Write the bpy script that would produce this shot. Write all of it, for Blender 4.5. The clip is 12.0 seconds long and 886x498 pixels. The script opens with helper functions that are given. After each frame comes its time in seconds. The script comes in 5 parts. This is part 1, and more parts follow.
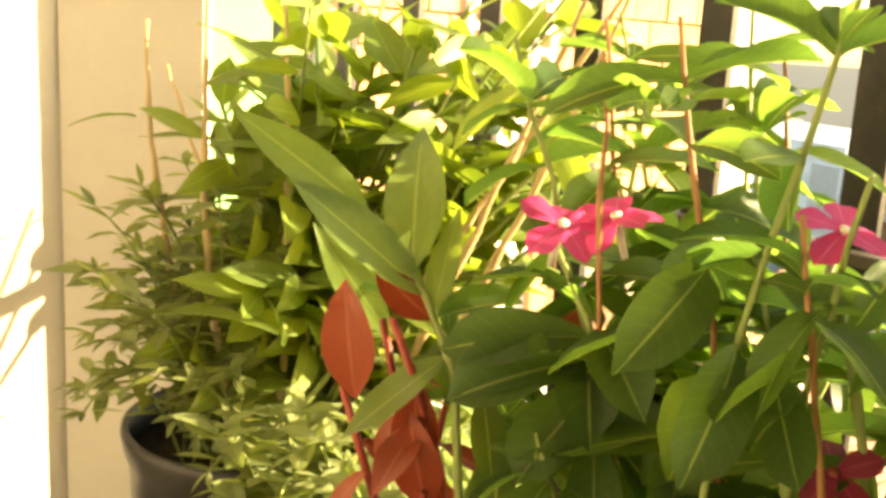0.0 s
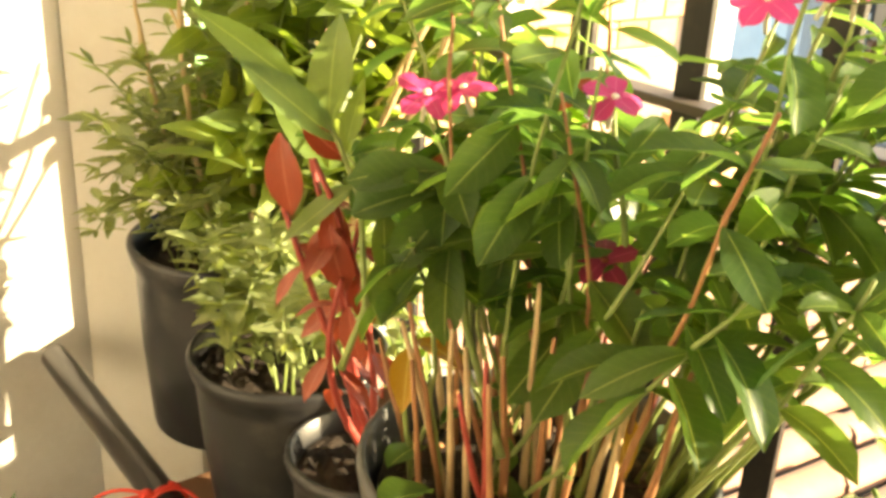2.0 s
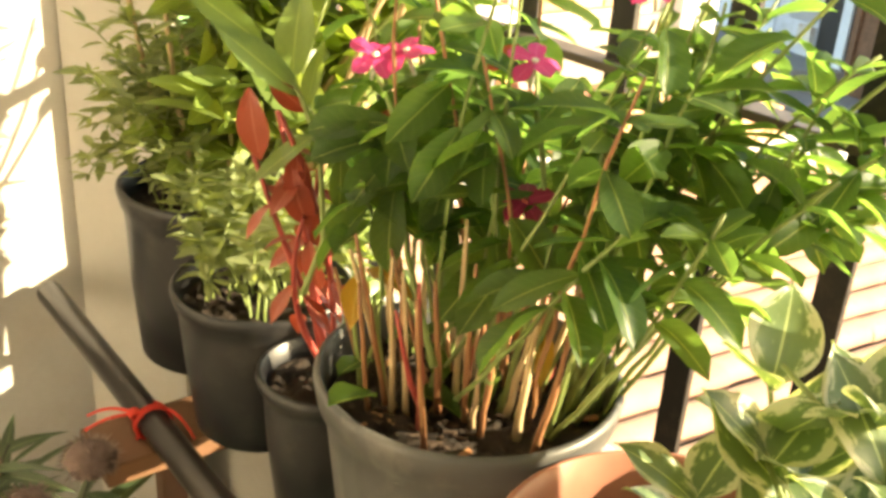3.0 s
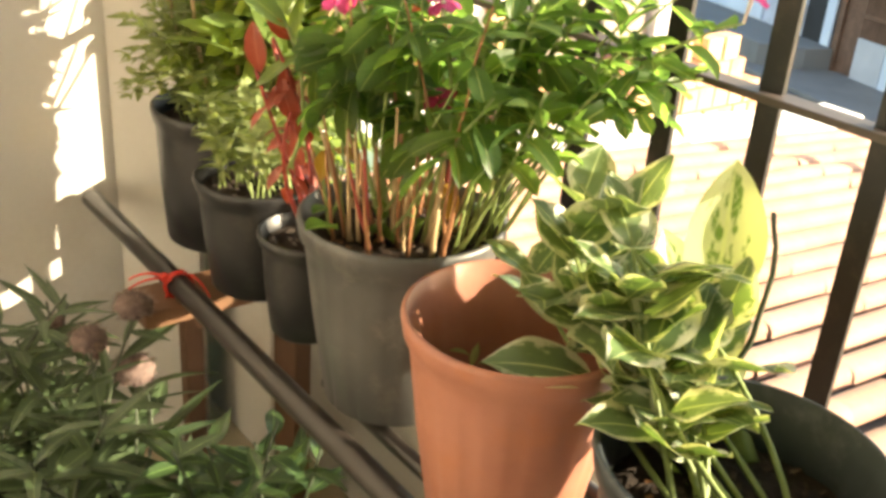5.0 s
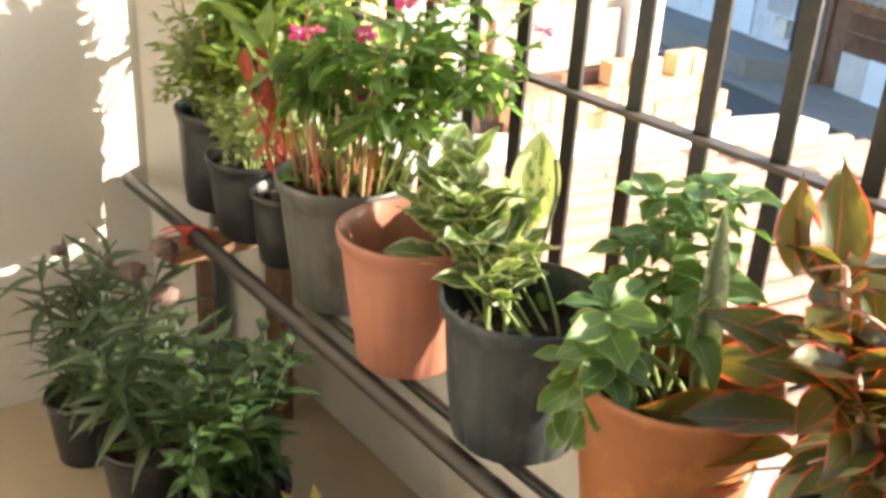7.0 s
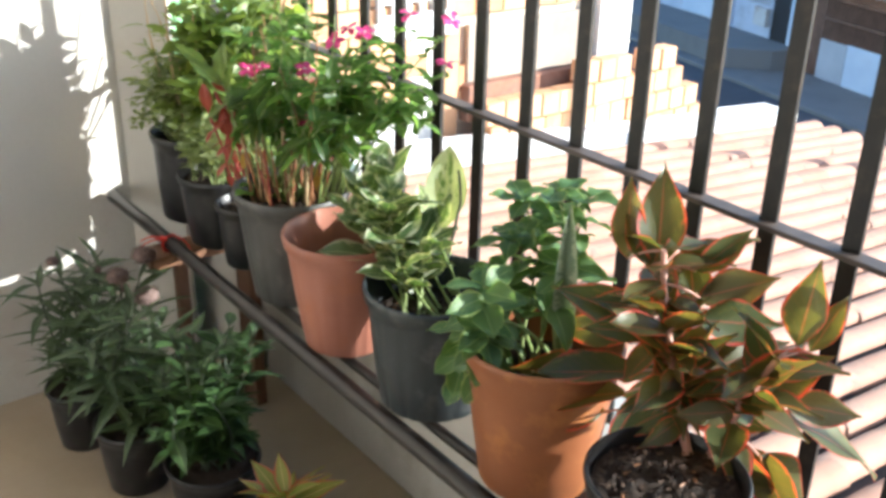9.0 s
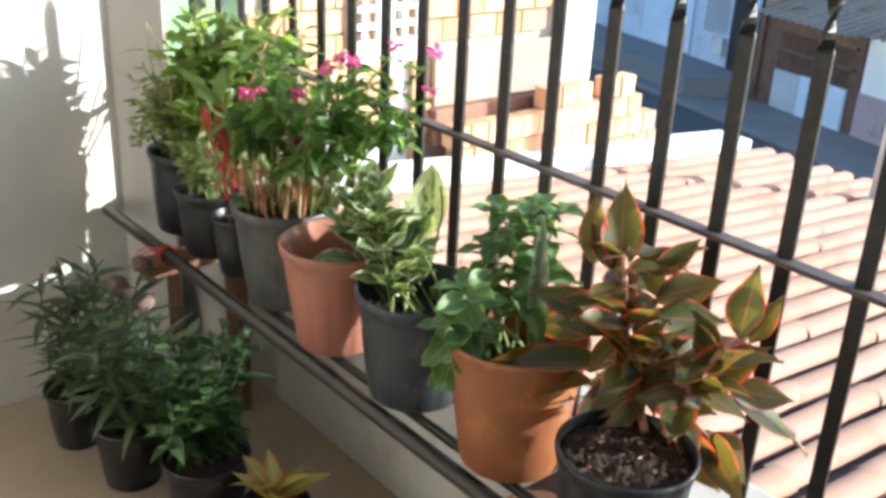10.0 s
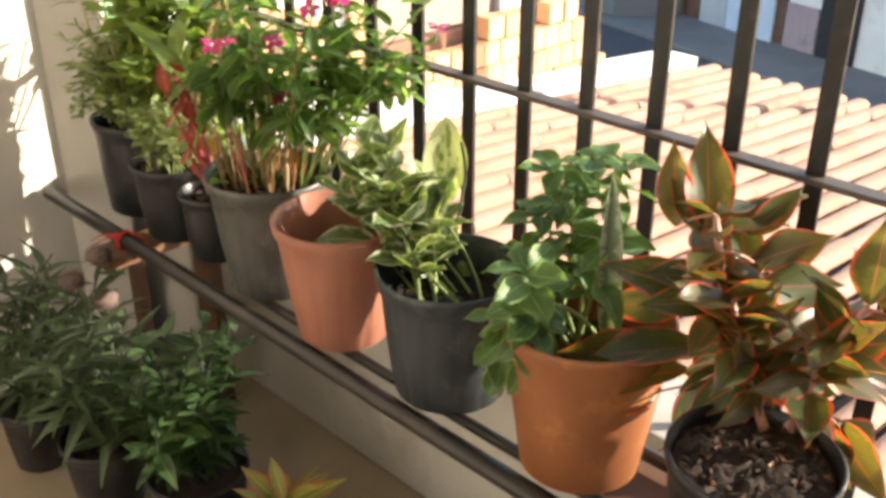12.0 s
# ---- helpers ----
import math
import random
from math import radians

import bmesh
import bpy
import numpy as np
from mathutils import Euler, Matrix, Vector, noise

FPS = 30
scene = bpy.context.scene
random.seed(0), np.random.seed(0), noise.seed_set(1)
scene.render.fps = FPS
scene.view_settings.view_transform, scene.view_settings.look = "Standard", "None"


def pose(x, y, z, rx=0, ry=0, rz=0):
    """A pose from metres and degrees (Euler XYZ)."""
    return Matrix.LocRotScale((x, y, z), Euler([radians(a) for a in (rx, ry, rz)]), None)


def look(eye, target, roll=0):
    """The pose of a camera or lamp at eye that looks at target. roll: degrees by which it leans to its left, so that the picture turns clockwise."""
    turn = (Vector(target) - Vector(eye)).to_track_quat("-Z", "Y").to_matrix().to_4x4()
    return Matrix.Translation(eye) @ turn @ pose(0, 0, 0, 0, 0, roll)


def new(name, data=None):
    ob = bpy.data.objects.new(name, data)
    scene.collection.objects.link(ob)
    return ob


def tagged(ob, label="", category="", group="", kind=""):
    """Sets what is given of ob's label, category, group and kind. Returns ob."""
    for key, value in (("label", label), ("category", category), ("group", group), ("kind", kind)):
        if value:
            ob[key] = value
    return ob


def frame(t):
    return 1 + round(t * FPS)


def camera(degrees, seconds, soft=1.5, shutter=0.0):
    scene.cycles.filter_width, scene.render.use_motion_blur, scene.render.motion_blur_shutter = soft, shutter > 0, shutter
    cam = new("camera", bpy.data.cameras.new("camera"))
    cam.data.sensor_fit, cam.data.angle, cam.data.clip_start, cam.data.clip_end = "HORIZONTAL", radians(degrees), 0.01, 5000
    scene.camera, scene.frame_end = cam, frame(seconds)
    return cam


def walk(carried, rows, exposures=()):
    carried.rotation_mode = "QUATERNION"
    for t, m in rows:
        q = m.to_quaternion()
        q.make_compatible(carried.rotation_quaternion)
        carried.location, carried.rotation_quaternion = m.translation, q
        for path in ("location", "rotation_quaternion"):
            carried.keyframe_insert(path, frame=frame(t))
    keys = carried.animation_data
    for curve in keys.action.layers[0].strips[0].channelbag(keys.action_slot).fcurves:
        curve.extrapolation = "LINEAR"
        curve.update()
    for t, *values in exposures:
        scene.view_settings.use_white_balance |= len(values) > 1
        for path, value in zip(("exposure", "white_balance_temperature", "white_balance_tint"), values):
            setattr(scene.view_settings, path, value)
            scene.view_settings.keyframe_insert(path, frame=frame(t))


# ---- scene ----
cam = camera(48.0, 12.0, soft=3.5)

PATH = [
    (0, (-0.5455, 0.1595, 0.988), (0.0425, 0.943, 0.782), 3.32),
    (0.5, (-0.569, 0.104, 1.008), (-0.022, 0.897, 0.745), 2.69),
    (1, (-0.591, 0.070, 1.006), (-0.033, 0.845, 0.712), 3.39),
    (1.5, (-0.598, 0.025, 1.024), (-0.038, 0.782, 0.689), 3.87),
    (2, (-0.605, -0.010, 1.049), (-0.039, 0.725, 0.676), 2.92),
    (2.5, (-0.622, -0.057, 1.062), (-0.052, 0.667, 0.674), 3.92),
    (3, (-0.637, -0.103, 1.077), (-0.072, 0.611, 0.665), 3.91),
    (3.5, (-0.668, -0.166, 1.088), (-0.105, 0.540, 0.658), 4.46),
    (5.5, (-0.840, -0.497, 1.141), (-0.276, 0.206, 0.708), 4.16),
    (6, (-0.887, -0.601, 1.160), (-0.310, 0.097, 0.736), 3.90),
    (6.5, (-0.955, -0.753, 1.213), (-0.389, -0.044, 0.793), 3.81),
    (7, (-1.018, -0.896, 1.264), (-0.457, -0.180, 0.847), 3.49),
    (9, (-1.078, -1.168, 1.384), (-0.518, -0.453, 0.965), 1.38),
    (9.5, (-1.177, -1.253, 1.426), (-0.593, -0.549, 1.021), 2.62),
    (10, (-1.212, -1.275, 1.430), (-0.616, -0.577, 1.034), 2.74),
    (10.5, (-1.220, -1.237, 1.419), (-0.611, -0.553, 1.019), 2.67),
    (11, (-1.229, -1.174, 1.443), (-0.612, -0.511, 1.018), 2.24),
    (11.5, (-1.189, -1.086, 1.420), (-0.568, -0.436, 0.983), 1.05),
    (12, (-1.137, -0.969, 1.359), (-0.509, -0.336, 0.907), -0.03),
]
walk(cam, [(t, look(eye, target, roll)) for t, eye, target, roll in PATH],
     exposures=[(0, 2.45, 11500, 3), (2, 2.64, 9300, 3), (3.5, 2.44, 8500, 3), (6, 2.38, 7200, 7), (7, 2.34, 6700, 7), (9, 1.82, 5500, 6), (10.5, 1.66, 5600, 6), (12, 1.82, 6700, 9)])

# ---- light ----
SUN_TO = Vector((1.15, -1.0, 0.50)).normalized()
world = bpy.data.worlds.new("sky")
scene.world = world
world.use_nodes = True
wn = world.node_tree.nodes
sky = wn.new("ShaderNodeTexSky")
sky.sky_type = "NISHITA"
sky.sun_disc = False
sky.sun_elevation = math.asin(SUN_TO.z)
sky.sun_rotation = math.atan2(SUN_TO.x, SUN_TO.y)
wn["Background"].inputs["Strength"].default_value = 0.15
world.node_tree.links.new(sky.outputs[0], wn["Background"].inputs["Color"])
sun = new("sun", bpy.data.lights.new("sun", "SUN"))
sun.data.energy = 4.4
sun.data.angle = radians(0.55)
sun.data.color = (1.0, 0.90, 0.75)
sun.matrix_world = look(SUN_TO * 30, (0, 0, 0))


# ---- materials ----
class Nodes:
    """A short way to write a node material."""

    def __init__(self, name):
        self.mat = bpy.data.materials.new(name)
        self.mat.use_nodes = True
        self.t = self.mat.node_tree
        self.bsdf = self.t.nodes["Principled BSDF"]
        self.out = self.t.nodes["Material Output"]

    def n(self, kind, **props):
        node = self.t.nodes.new("ShaderNode" + kind)
        for k, v in props.items():
            if k == "data_type":
                node.data_type = v
            elif k == "blend_type":
                node.blend_type = v
            elif k == "operation":
                node.operation = v
            elif k == "noise_dimensions":
                node.noise_dimensions = v
        return node

    def link(self, a, b):
        self.t.links.new(a, b)

    def value(self, v, socket):
        if isinstance(v, bpy.types.NodeSocket):
            self.link(v, socket)
        else:
            socket.default_value = v

    def noise(self, scale, detail=4.0, rough=0.55, coord=None, stretch=None):
        tex = self.n("TexNoise")
        tex.inputs["Scale"].default_value = scale
        tex.inputs["Detail"].default_value = detail
        tex.inputs["Roughness"].default_value = rough
        co = coord if coord is not None else self.n("TexCoord").outputs["Object"]
        if stretch:
            mp = self.n("Mapping")
            mp.inputs["Scale"].default_value = stretch
            self.link(co, mp.inputs["Vector"])
            co = mp.outputs[0]
        self.link(co, tex.inputs["Vector"])
        return tex.outputs[0]

    def ramp(self, fac, stops):
        r = self.n("ValToRGB")
        els = r.color_ramp.elements
        while len(els) < len(stops):
            els.new(0.5)
        for e, (p, c) in zip(els, stops):
            e.position, e.color = p, (*c, 1.0) if len(c) == 3 else c
        self.link(fac, r.inputs[0])
        return r.outputs[0]

    def mix(self, fac, a, b, blend="MIX"):
        m = self.n("Mix", data_type="RGBA", blend_type=blend)
        self.value(fac, m.inputs[0])
        self.value(a if not isinstance(a, tuple) else (*a, 1.0), m.inputs[6])
        self.value(b if not isinstance(b, tuple) else (*b, 1.0), m.inputs[7])
        return m.outputs[2]

    def math(self, op, a, b=0.0, c=0.0):
        m = self.n("Math", operation=op)
        self.value(a, m.inputs[0])
        self.value(b, m.inputs[1])
        self.value(c, m.inputs[2])
        return m.outputs[0]

    def bump(self, height, strength=0.3, dist=0.002):
        b = self.n("Bump")
        b.inputs["Strength"].default_value = strength
        b.inputs["Distance"].default_value = dist
        self.link(height, b.inputs["Height"])
        self.link(b.outputs[0], self.bsdf.inputs["Normal"])
        return b.outputs[0]

    def done(self, color=None, rough=0.6, metal=0.0, spec=0.5):
        if color is not None:
            self.value(color if not isinstance(color, tuple) else (*color, 1.0), self.bsdf.inputs["Base Color"])
        self.value(rough, self.bsdf.inputs["Roughness"])
        self.bsdf.inputs["Metallic"].default_value = metal
        self.bsdf.inputs["Specular IOR Level"].default_value = spec
        return self.mat


def m_surface(name, c1, c2, scale, rough=0.7, fine=60.0, bump=0.25, dist=0.002, stain=None, stain_scale=1.5, spec=0.4, per_piece=0.0, metal=0.0, stretch=None):
    """A plain surface with variation at two scales, fine relief and optional stains."""
    k = Nodes(name)
    big = k.noise(scale, 5, 0.6, stretch=stretch)
    col = k.ramp(big, [(0.32, c1), (0.68, c2)])
    small = k.noise(fine, 6, 0.65, stretch=stretch)
    col = k.mix(k.math("MULTIPLY", small, 0.35), col, tuple(x * 0.72 for x in c1))
    if stain:
        st = k.noise(stain_scale, 7, 0.7)
        col = k.mix(k.ramp(st, [(0.52, (0, 0, 0)), (0.68, (1, 1, 1))]), col, stain)
    if per_piece:
        info = k.n("ObjectInfo").outputs["Random"]
        col = k.mix(per_piece, col, k.ramp(info, [(0.0, tuple(x * 0.6 for x in c1)), (0.5, c2), (1.0, tuple(min(1, x * 1.25) for x in c2))]))
    k.bump(k.math("ADD", small, k.math("MULTIPLY", big, 0.6)), bump, dist)
    return k.done(col, rough, metal, spec)


def m_leaf(name, c1, c2, rib=(0.55, 0.62, 0.30), rib_w=0.035, veins=0.35, edge=None, edge_at=0.75, patch=None, patch_amount=0.5, glow=0.35, glow_tint=(1.5, 1.5, 0.6), rough=0.42, patch_scale=(7, 5), ragged=0.5):
    """A leaf: midrib, side veins, optional coloured margin and blotches, and light that shines through."""
    k = Nodes(name)
    uv = k.n("UVMap").outputs[0]
    sep = k.n("SeparateXYZ")
    k.link(uv, sep.inputs[0])
    u, v = sep.outputs[0], sep.outputs[1]
    side = k.math("ABSOLUTE", k.math("SUBTRACT", u, 0.5))
    side = k.math("MULTIPLY", side, 2.0)
    info = k.n("ObjectInfo").outputs["Random"]
    isl = k.n("NewGeometry").outputs["Random Per Island"]
    rnd = k.math("FRACT", k.math("ADD", info, isl))
    shift = k.n("CombineXYZ")
    k.link(k.math("MULTIPLY", rnd, 37.0), shift.inputs[2])
    add = k.n("VectorMath", operation="ADD")
    mp = k.n("Mapping")
    mp.inputs["Scale"].default_value = (patch_scale[0], patch_scale[1], 1)
    k.link(uv, mp.inputs[0])
    k.link(mp.outputs[0], add.inputs[0])
    k.link(shift.outputs[0], add.inputs[1])
    blot = k.noise(1.0, 5, 0.62, coord=add.outputs[0])
    col = k.mix(rnd, c1, c2)
    col = k.mix(k.math("MULTIPLY", blot, 0.5), col, tuple(x * 0.5 for x in c1))
    fine = k.noise(5.0, 4, 0.6, coord=add.outputs[0])
    col = k.mix(k.math("MULTIPLY", fine, 0.30), col, tuple(min(1.0, x * 1.35) for x in c2))
    if patch:
        f = k.math("ADD", blot, k.math("MULTIPLY", k.math("SUBTRACT", side, 0.5), 0.30))
        lo = 0.62 - 0.25 * patch_amount
        col = k.mix(k.ramp(f, [(lo, (0, 0, 0)), (lo + 0.07, (1, 1, 1))]), col, patch)
    vein = k.math("SINE", k.math("ADD", k.math("MULTIPLY", v, 58.0), k.math("MULTIPLY", side, -13.0)))
    vein = k.math("GREATER_THAN", vein, 0.86)
    col = k.mix(k.math("MULTIPLY", vein, veins * 0.5), col, rib)
    if edge:
        e = k.math("ADD", side, k.math("MULTIPLY", k.math("SUBTRACT", blot, 0.5), ragged))
        col = k.mix(k.ramp(e, [(edge_at, (0, 0, 0)), (min(edge_at + 0.12, 1.0), (1, 1, 1))]), col, edge)
    ribf = k.math("LESS_THAN", side, rib_w * 2)
    col = k.mix(k.math("MULTIPLY", ribf, 0.85), col, rib)
    h = k.math("ADD", k.math("MULTIPLY", vein, -0.5), k.math("MULTIPLY", blot, 0.6))
    h = k.math("ADD", h, k.math("MULTIPLY", ribf, -1.0))
    nrm = k.bump(h, 0.35, 0.0012)
    k.done(col, rough, 0.0, 0.7)
    tr = k.n("BsdfTranslucent")
    k.link(k.mix(1.0, col, glow_tint, "MULTIPLY"), tr.inputs[0])
    k.link(nrm, tr.inputs["Normal"])
    ms = k.n("MixShader")
    ms.inputs[0].default_value = glow
    k.link(k.bsdf.outputs[0], ms.inputs[1])
    k.link(tr.outputs[0], ms.inputs[2])
    k.link(ms.outputs[0], k.out.inputs[0])
    return k.mat


M = {}
M["wall"] = m_surface("wall_paint", (0.50, 0.475, 0.435), (0.56, 0.535, 0.495), 2.2, 0.75, 90, 0.18, 0.0015, stain=(0.44, 0.40, 0.35), stain_scale=2.2)
M["ceiling"] = m_surface("ceiling_paint", (0.70, 0.69, 0.66), (0.76, 0.75, 0.72), 2.0, 0.8, 80, 0.1)
M["parapet"] = m_surface("parapet_paint", (0.42, 0.40, 0.365), (0.51, 0.49, 0.445), 3.5, 0.75, 70, 0.25, 0.002, stain=(0.36, 0.325, 0.27), stain_scale=4.0)
M["floor"] = m_surface("floor_cement", (0.34, 0.27, 0.19), (0.42, 0.34, 0.25), 3.0, 0.45, 45, 0.15, 0.001, stain=(0.36, 0.28, 0.19), stain_scale=5.0)
M["iron"] = m_surface("dark_paint_iron", (0.008, 0.0075, 0.0075), (0.014, 0.013, 0.012), 20, 0.50, 180, 0.2, 0.0006, stain=(0.040, 0.028, 0.022), stain_scale=25)
M["rail"] = m_surface("worn_rail", (0.060, 0.046, 0.040), (0.105, 0.082, 0.070), 18, 0.55, 160, 0.2, 0.0006)
M["pole"] = m_surface("dark_pole", (0.016, 0.013, 0.012), (0.034, 0.027, 0.023), 14, 0.35, 120, 0.2, 0.0008, stretch=(1, 0.12, 1))
M["wood"] = m_surface("raw_wood", (0.11, 0.052, 0.029), (0.18, 0.09, 0.048), 9, 0.65, 70, 0.3, 0.001, stain=(0.12, 0.06, 0.03), stain_scale=9)
M["grey_pot"] = m_surface("grey_plastic", (0.060, 0.060, 0.058), (0.085, 0.085, 0.082), 12, 0.42, 130, 0.12, 0.0005, stain=(0.13, 0.125, 0.115), stain_scale=14)
M["blue_pot"] = m_surface("blue_grey_plastic", (0.032, 0.039, 0.043), (0.048, 0.057, 0.062), 12, 0.38, 130, 0.12, 0.0005, stain=(0.10, 0.105, 0.105), stain_scale=14)
M["black_pot"] = m_surface("black_plastic", (0.011, 0.011, 0.012), (0.020, 0.020, 0.022), 14, 0.4, 140, 0.15, 0.0005, stain=(0.040, 0.037, 0.034), stain_scale=16)
M["terra"] = m_surface("terracotta_plastic", (0.31, 0.125, 0.085), (0.38, 0.165, 0.115), 10, 0.45, 120, 0.12, 0.0005, stain=(0.34, 0.13, 0.07), stain_scale=13)
M["orange"] = m_surface("orange_plastic", (0.25, 0.090, 0.036), (0.30, 0.114, 0.046), 10, 0.42, 120, 0.12, 0.0005, stain=(0.40, 0.16, 0.05), stain_scale=12)
M["soil"] = m_surface("potting_soil", (0.018, 0.012, 0.008), (0.055, 0.036, 0.024), 60, 0.95, 250, 0.9, 0.006)
M["chip"] = m_surface("bark_chip", (0.040, 0.025, 0.017), (0.095, 0.058, 0.038), 40, 0.9, 200, 0.5, 0.002)
M["string"] = m_surface("red_string", (0.55, 0.03, 0.025), (0.70, 0.06, 0.04), 80, 0.6, 300, 0.3, 0.0005)
M["tile"] = m_surface("roof_tile_clay", (0.36, 0.195, 0.130), (0.47, 0.285, 0.205), 3, 0.85, 50, 0.4, 0.003, stain=(0.20, 0.145, 0.12), stain_scale=3.5, per_piece=0.22)
M["brick"] = m_surface("clay_block", (0.55, 0.28, 0.14), (0.68, 0.40, 0.22), 4, 0.85, 40, 0.4, 0.003, stain=(0.45, 0.36, 0.28), stain_scale=3, per_piece=0.5)
M["old_brick"] = m_surface("old_brick", (0.24, 0.115, 0.075), (0.36, 0.19, 0.13), 5, 0.9, 45, 0.5, 0.004, stain=(0.16, 0.10, 0.08), stain_scale=4)
M["mortar"] = m_surface("mortar", (0.50, 0.42, 0.34), (0.62, 0.54, 0.45), 6, 0.9, 50, 0.4, 0.004)
M["plaster"] = m_surface("grey_plaster", (0.30, 0.25, 0.20), (0.40, 0.34, 0.28), 2.0, 0.88, 40, 0.35, 0.004, stain=(0.28, 0.22, 0.18), stain_scale=1.2)
M["white"] = m_surface("white_lime", (0.72, 0.71, 0.69), (0.82, 0.81, 0.79), 2, 0.85, 40, 0.25, 0.003, stain=(0.55, 0.52, 0.48), stain_scale=1.4)
M["green_wall"] = m_surface("green_wall_paint", (0.22, 0.46, 0.20), (0.30, 0.55, 0.27), 2, 0.75, 50, 0.2, 0.002, stain=(0.26, 0.42, 0.22))
M["asphalt"] = m_surface("asphalt", (0.052, 0.056, 0.066), (0.080, 0.085, 0.096), 1.2, 0.9, 90, 0.5, 0.004)
M["pave"] = m_surface("pavement_concrete", (0.14, 0.14, 0.14), (0.20, 0.20, 0.195), 1.5, 0.9, 40, 0.35, 0.004, stain=(0.16, 0.155, 0.15))
M["zinc"] = m_surface("zinc_sheet", (0.46, 0.47, 0.48), (0.60, 0.60, 0.60), 4, 0.5, 60, 0.2, 0.003, stain=(0.27, 0.19, 0.14), stain_scale=2, metal=0.1)
M["door"] = m_surface("grey_door", (0.36, 0.38, 0.42), (0.44, 0.46, 0.50), 2, 0.6, 40, 0.1)
M["boards"] = m_surface("brown_boards", (0.10, 0.055, 0.035), (0.18, 0.10, 0.065), 6, 0.75, 40, 0.3, 0.004)
# dark deck colour: grime, plus shade painted in between the tile rows
M["grime_shade"] = m_surface("roof_grime_and_shade", (0.045, 0.038, 0.034), (0.085, 0.070, 0.060), 6, 0.95, 40, 0.5, 0.006)
# near-black colour painted in for the shade of openings and gaps
M["dark"] = m_surface("opening_shade_paint", (0.02, 0.02, 0.022), (0.03, 0.03, 0.033), 3, 0.8, 40, 0.1)
M["lilac"] = m_surface("pale_house_paint", (0.42, 0.47, 0.58), (0.52, 0.57, 0.66), 2, 0.75, 40, 0.2, stain=(0.34, 0.36, 0.42), stain_scale=1.5)
M["pink"] = m_surface("dull_pink_paint", (0.33, 0.25, 0.27), (0.42, 0.33, 0.35), 2, 0.8, 40, 0.2, stain=(0.24, 0.19, 0.20), stain_scale=1.8)
M["blue"] = m_surface("pale_blue_gate", (0.46, 0.54, 0.66), (0.56, 0.64, 0.74), 2, 0.6, 40, 0.1)

M["vinca"] = m_leaf("vinca_leaf", (0.055, 0.128, 0.050), (0.170, 0.268, 0.092), rib=(0.42, 0.50, 0.22), rib_w=0.022, veins=0.12, glow=0.80, glow_tint=(1.4, 1.45, 0.7), rough=0.36)
M["cane"] = m_leaf("cane_leaf", (0.120, 0.205, 0.050), (0.250, 0.325, 0.085), rib=(0.28, 0.36, 0.11), rib_w=0.025, veins=0.12, glow=0.5, glow_tint=(1.55, 1.5, 0.7))
M["herb"] = m_leaf("herb_leaf", (0.170, 0.225, 0.105), (0.300, 0.345, 0.165), rib=(0.30, 0.34, 0.16), veins=0.1, rough=0.6, glow=0.45)
M["red"] = m_leaf("red_leaf", (0.24, 0.036, 0.024), (0.38, 0.085, 0.045), rib=(0.40, 0.12, 0.08), veins=0.2, glow=0.4, glow_tint=(1.2, 0.9, 0.7))
M["yellowing"] = m_leaf("yellowing_leaf", (0.42, 0.20, 0.03), (0.50, 0.30, 0.05), rib=(0.55, 0.40, 0.12), veins=0.2)
M["variegated"] = m_leaf("variegated_leaf", (0.080, 0.145, 0.055), (0.145, 0.210, 0.085), rib=(0.45, 0.52, 0.26), rib_w=0.02, veins=0.0, edge=(0.45, 0.47, 0.35), edge_at=0.66, patch=(0.26, 0.34, 0.16), patch_amount=0.35, glow=0.34, ragged=1.6)
M["dumbcane"] = m_leaf("dumbcane_leaf", (0.110, 0.220, 0.045), (0.150, 0.260, 0.055), rib=(0.55, 0.62, 0.34), rib_w=0.03, veins=0.5, patch=(0.50, 0.56, 0.36), patch_amount=1.0, glow=0.4)
M["basil"] = m_leaf("basil_leaf", (0.052, 0.128, 0.042), (0.120, 0.215, 0.058), rib=(0.26, 0.38, 0.15), rib_w=0.018, veins=0.25, edge=(0.30, 0.40, 0.12), edge_at=0.86, glow=0.38, rough=0.55)
M["aglao"] = m_leaf("red_edged_leaf", (0.046, 0.100, 0.038), (0.128, 0.116, 0.044), rib=(0.36, 0.11, 0.08), rib_w=0.014, veins=0.10, edge=(0.52, 0.085, 0.060), edge_at=0.85, ragged=0.75, patch=(0.13, 0.15, 0.05), patch_amount=0.10, glow=0.50, glow_tint=(1.95, 1.45, 0.5), rough=0.36)
M["snake"] = m_leaf("snake_leaf", (0.10, 0.15, 0.085), (0.14, 0.19, 0.11), rib=(0.14, 0.19, 0.11), veins=0.0, patch=(0.30, 0.34, 0.24), patch_amount=0.5, glow=0.1, patch_scale=(2, 26))
M["floor_leaf"] = m_leaf("floor_plant_leaf", (0.040, 0.072, 0.032), (0.070, 0.105, 0.045), rib=(0.16, 0.22, 0.11), veins=0.15, glow=0.25, rough=0.45)
M["bush_leaf"] = m_leaf("bush_leaf", (0.024, 0.056, 0.017), (0.044, 0.085, 0.024), rib=(0.14, 0.24, 0.08), veins=0.2, glow=0.3)
M["croton"] = m_leaf("croton_leaf", (0.22, 0.29, 0.05), (0.38, 0.36, 0.09), rib=(0.62, 0.50, 0.20), veins=0.3, edge=(0.50, 0.13, 0.06), edge_at=0.70, glow=0.35)
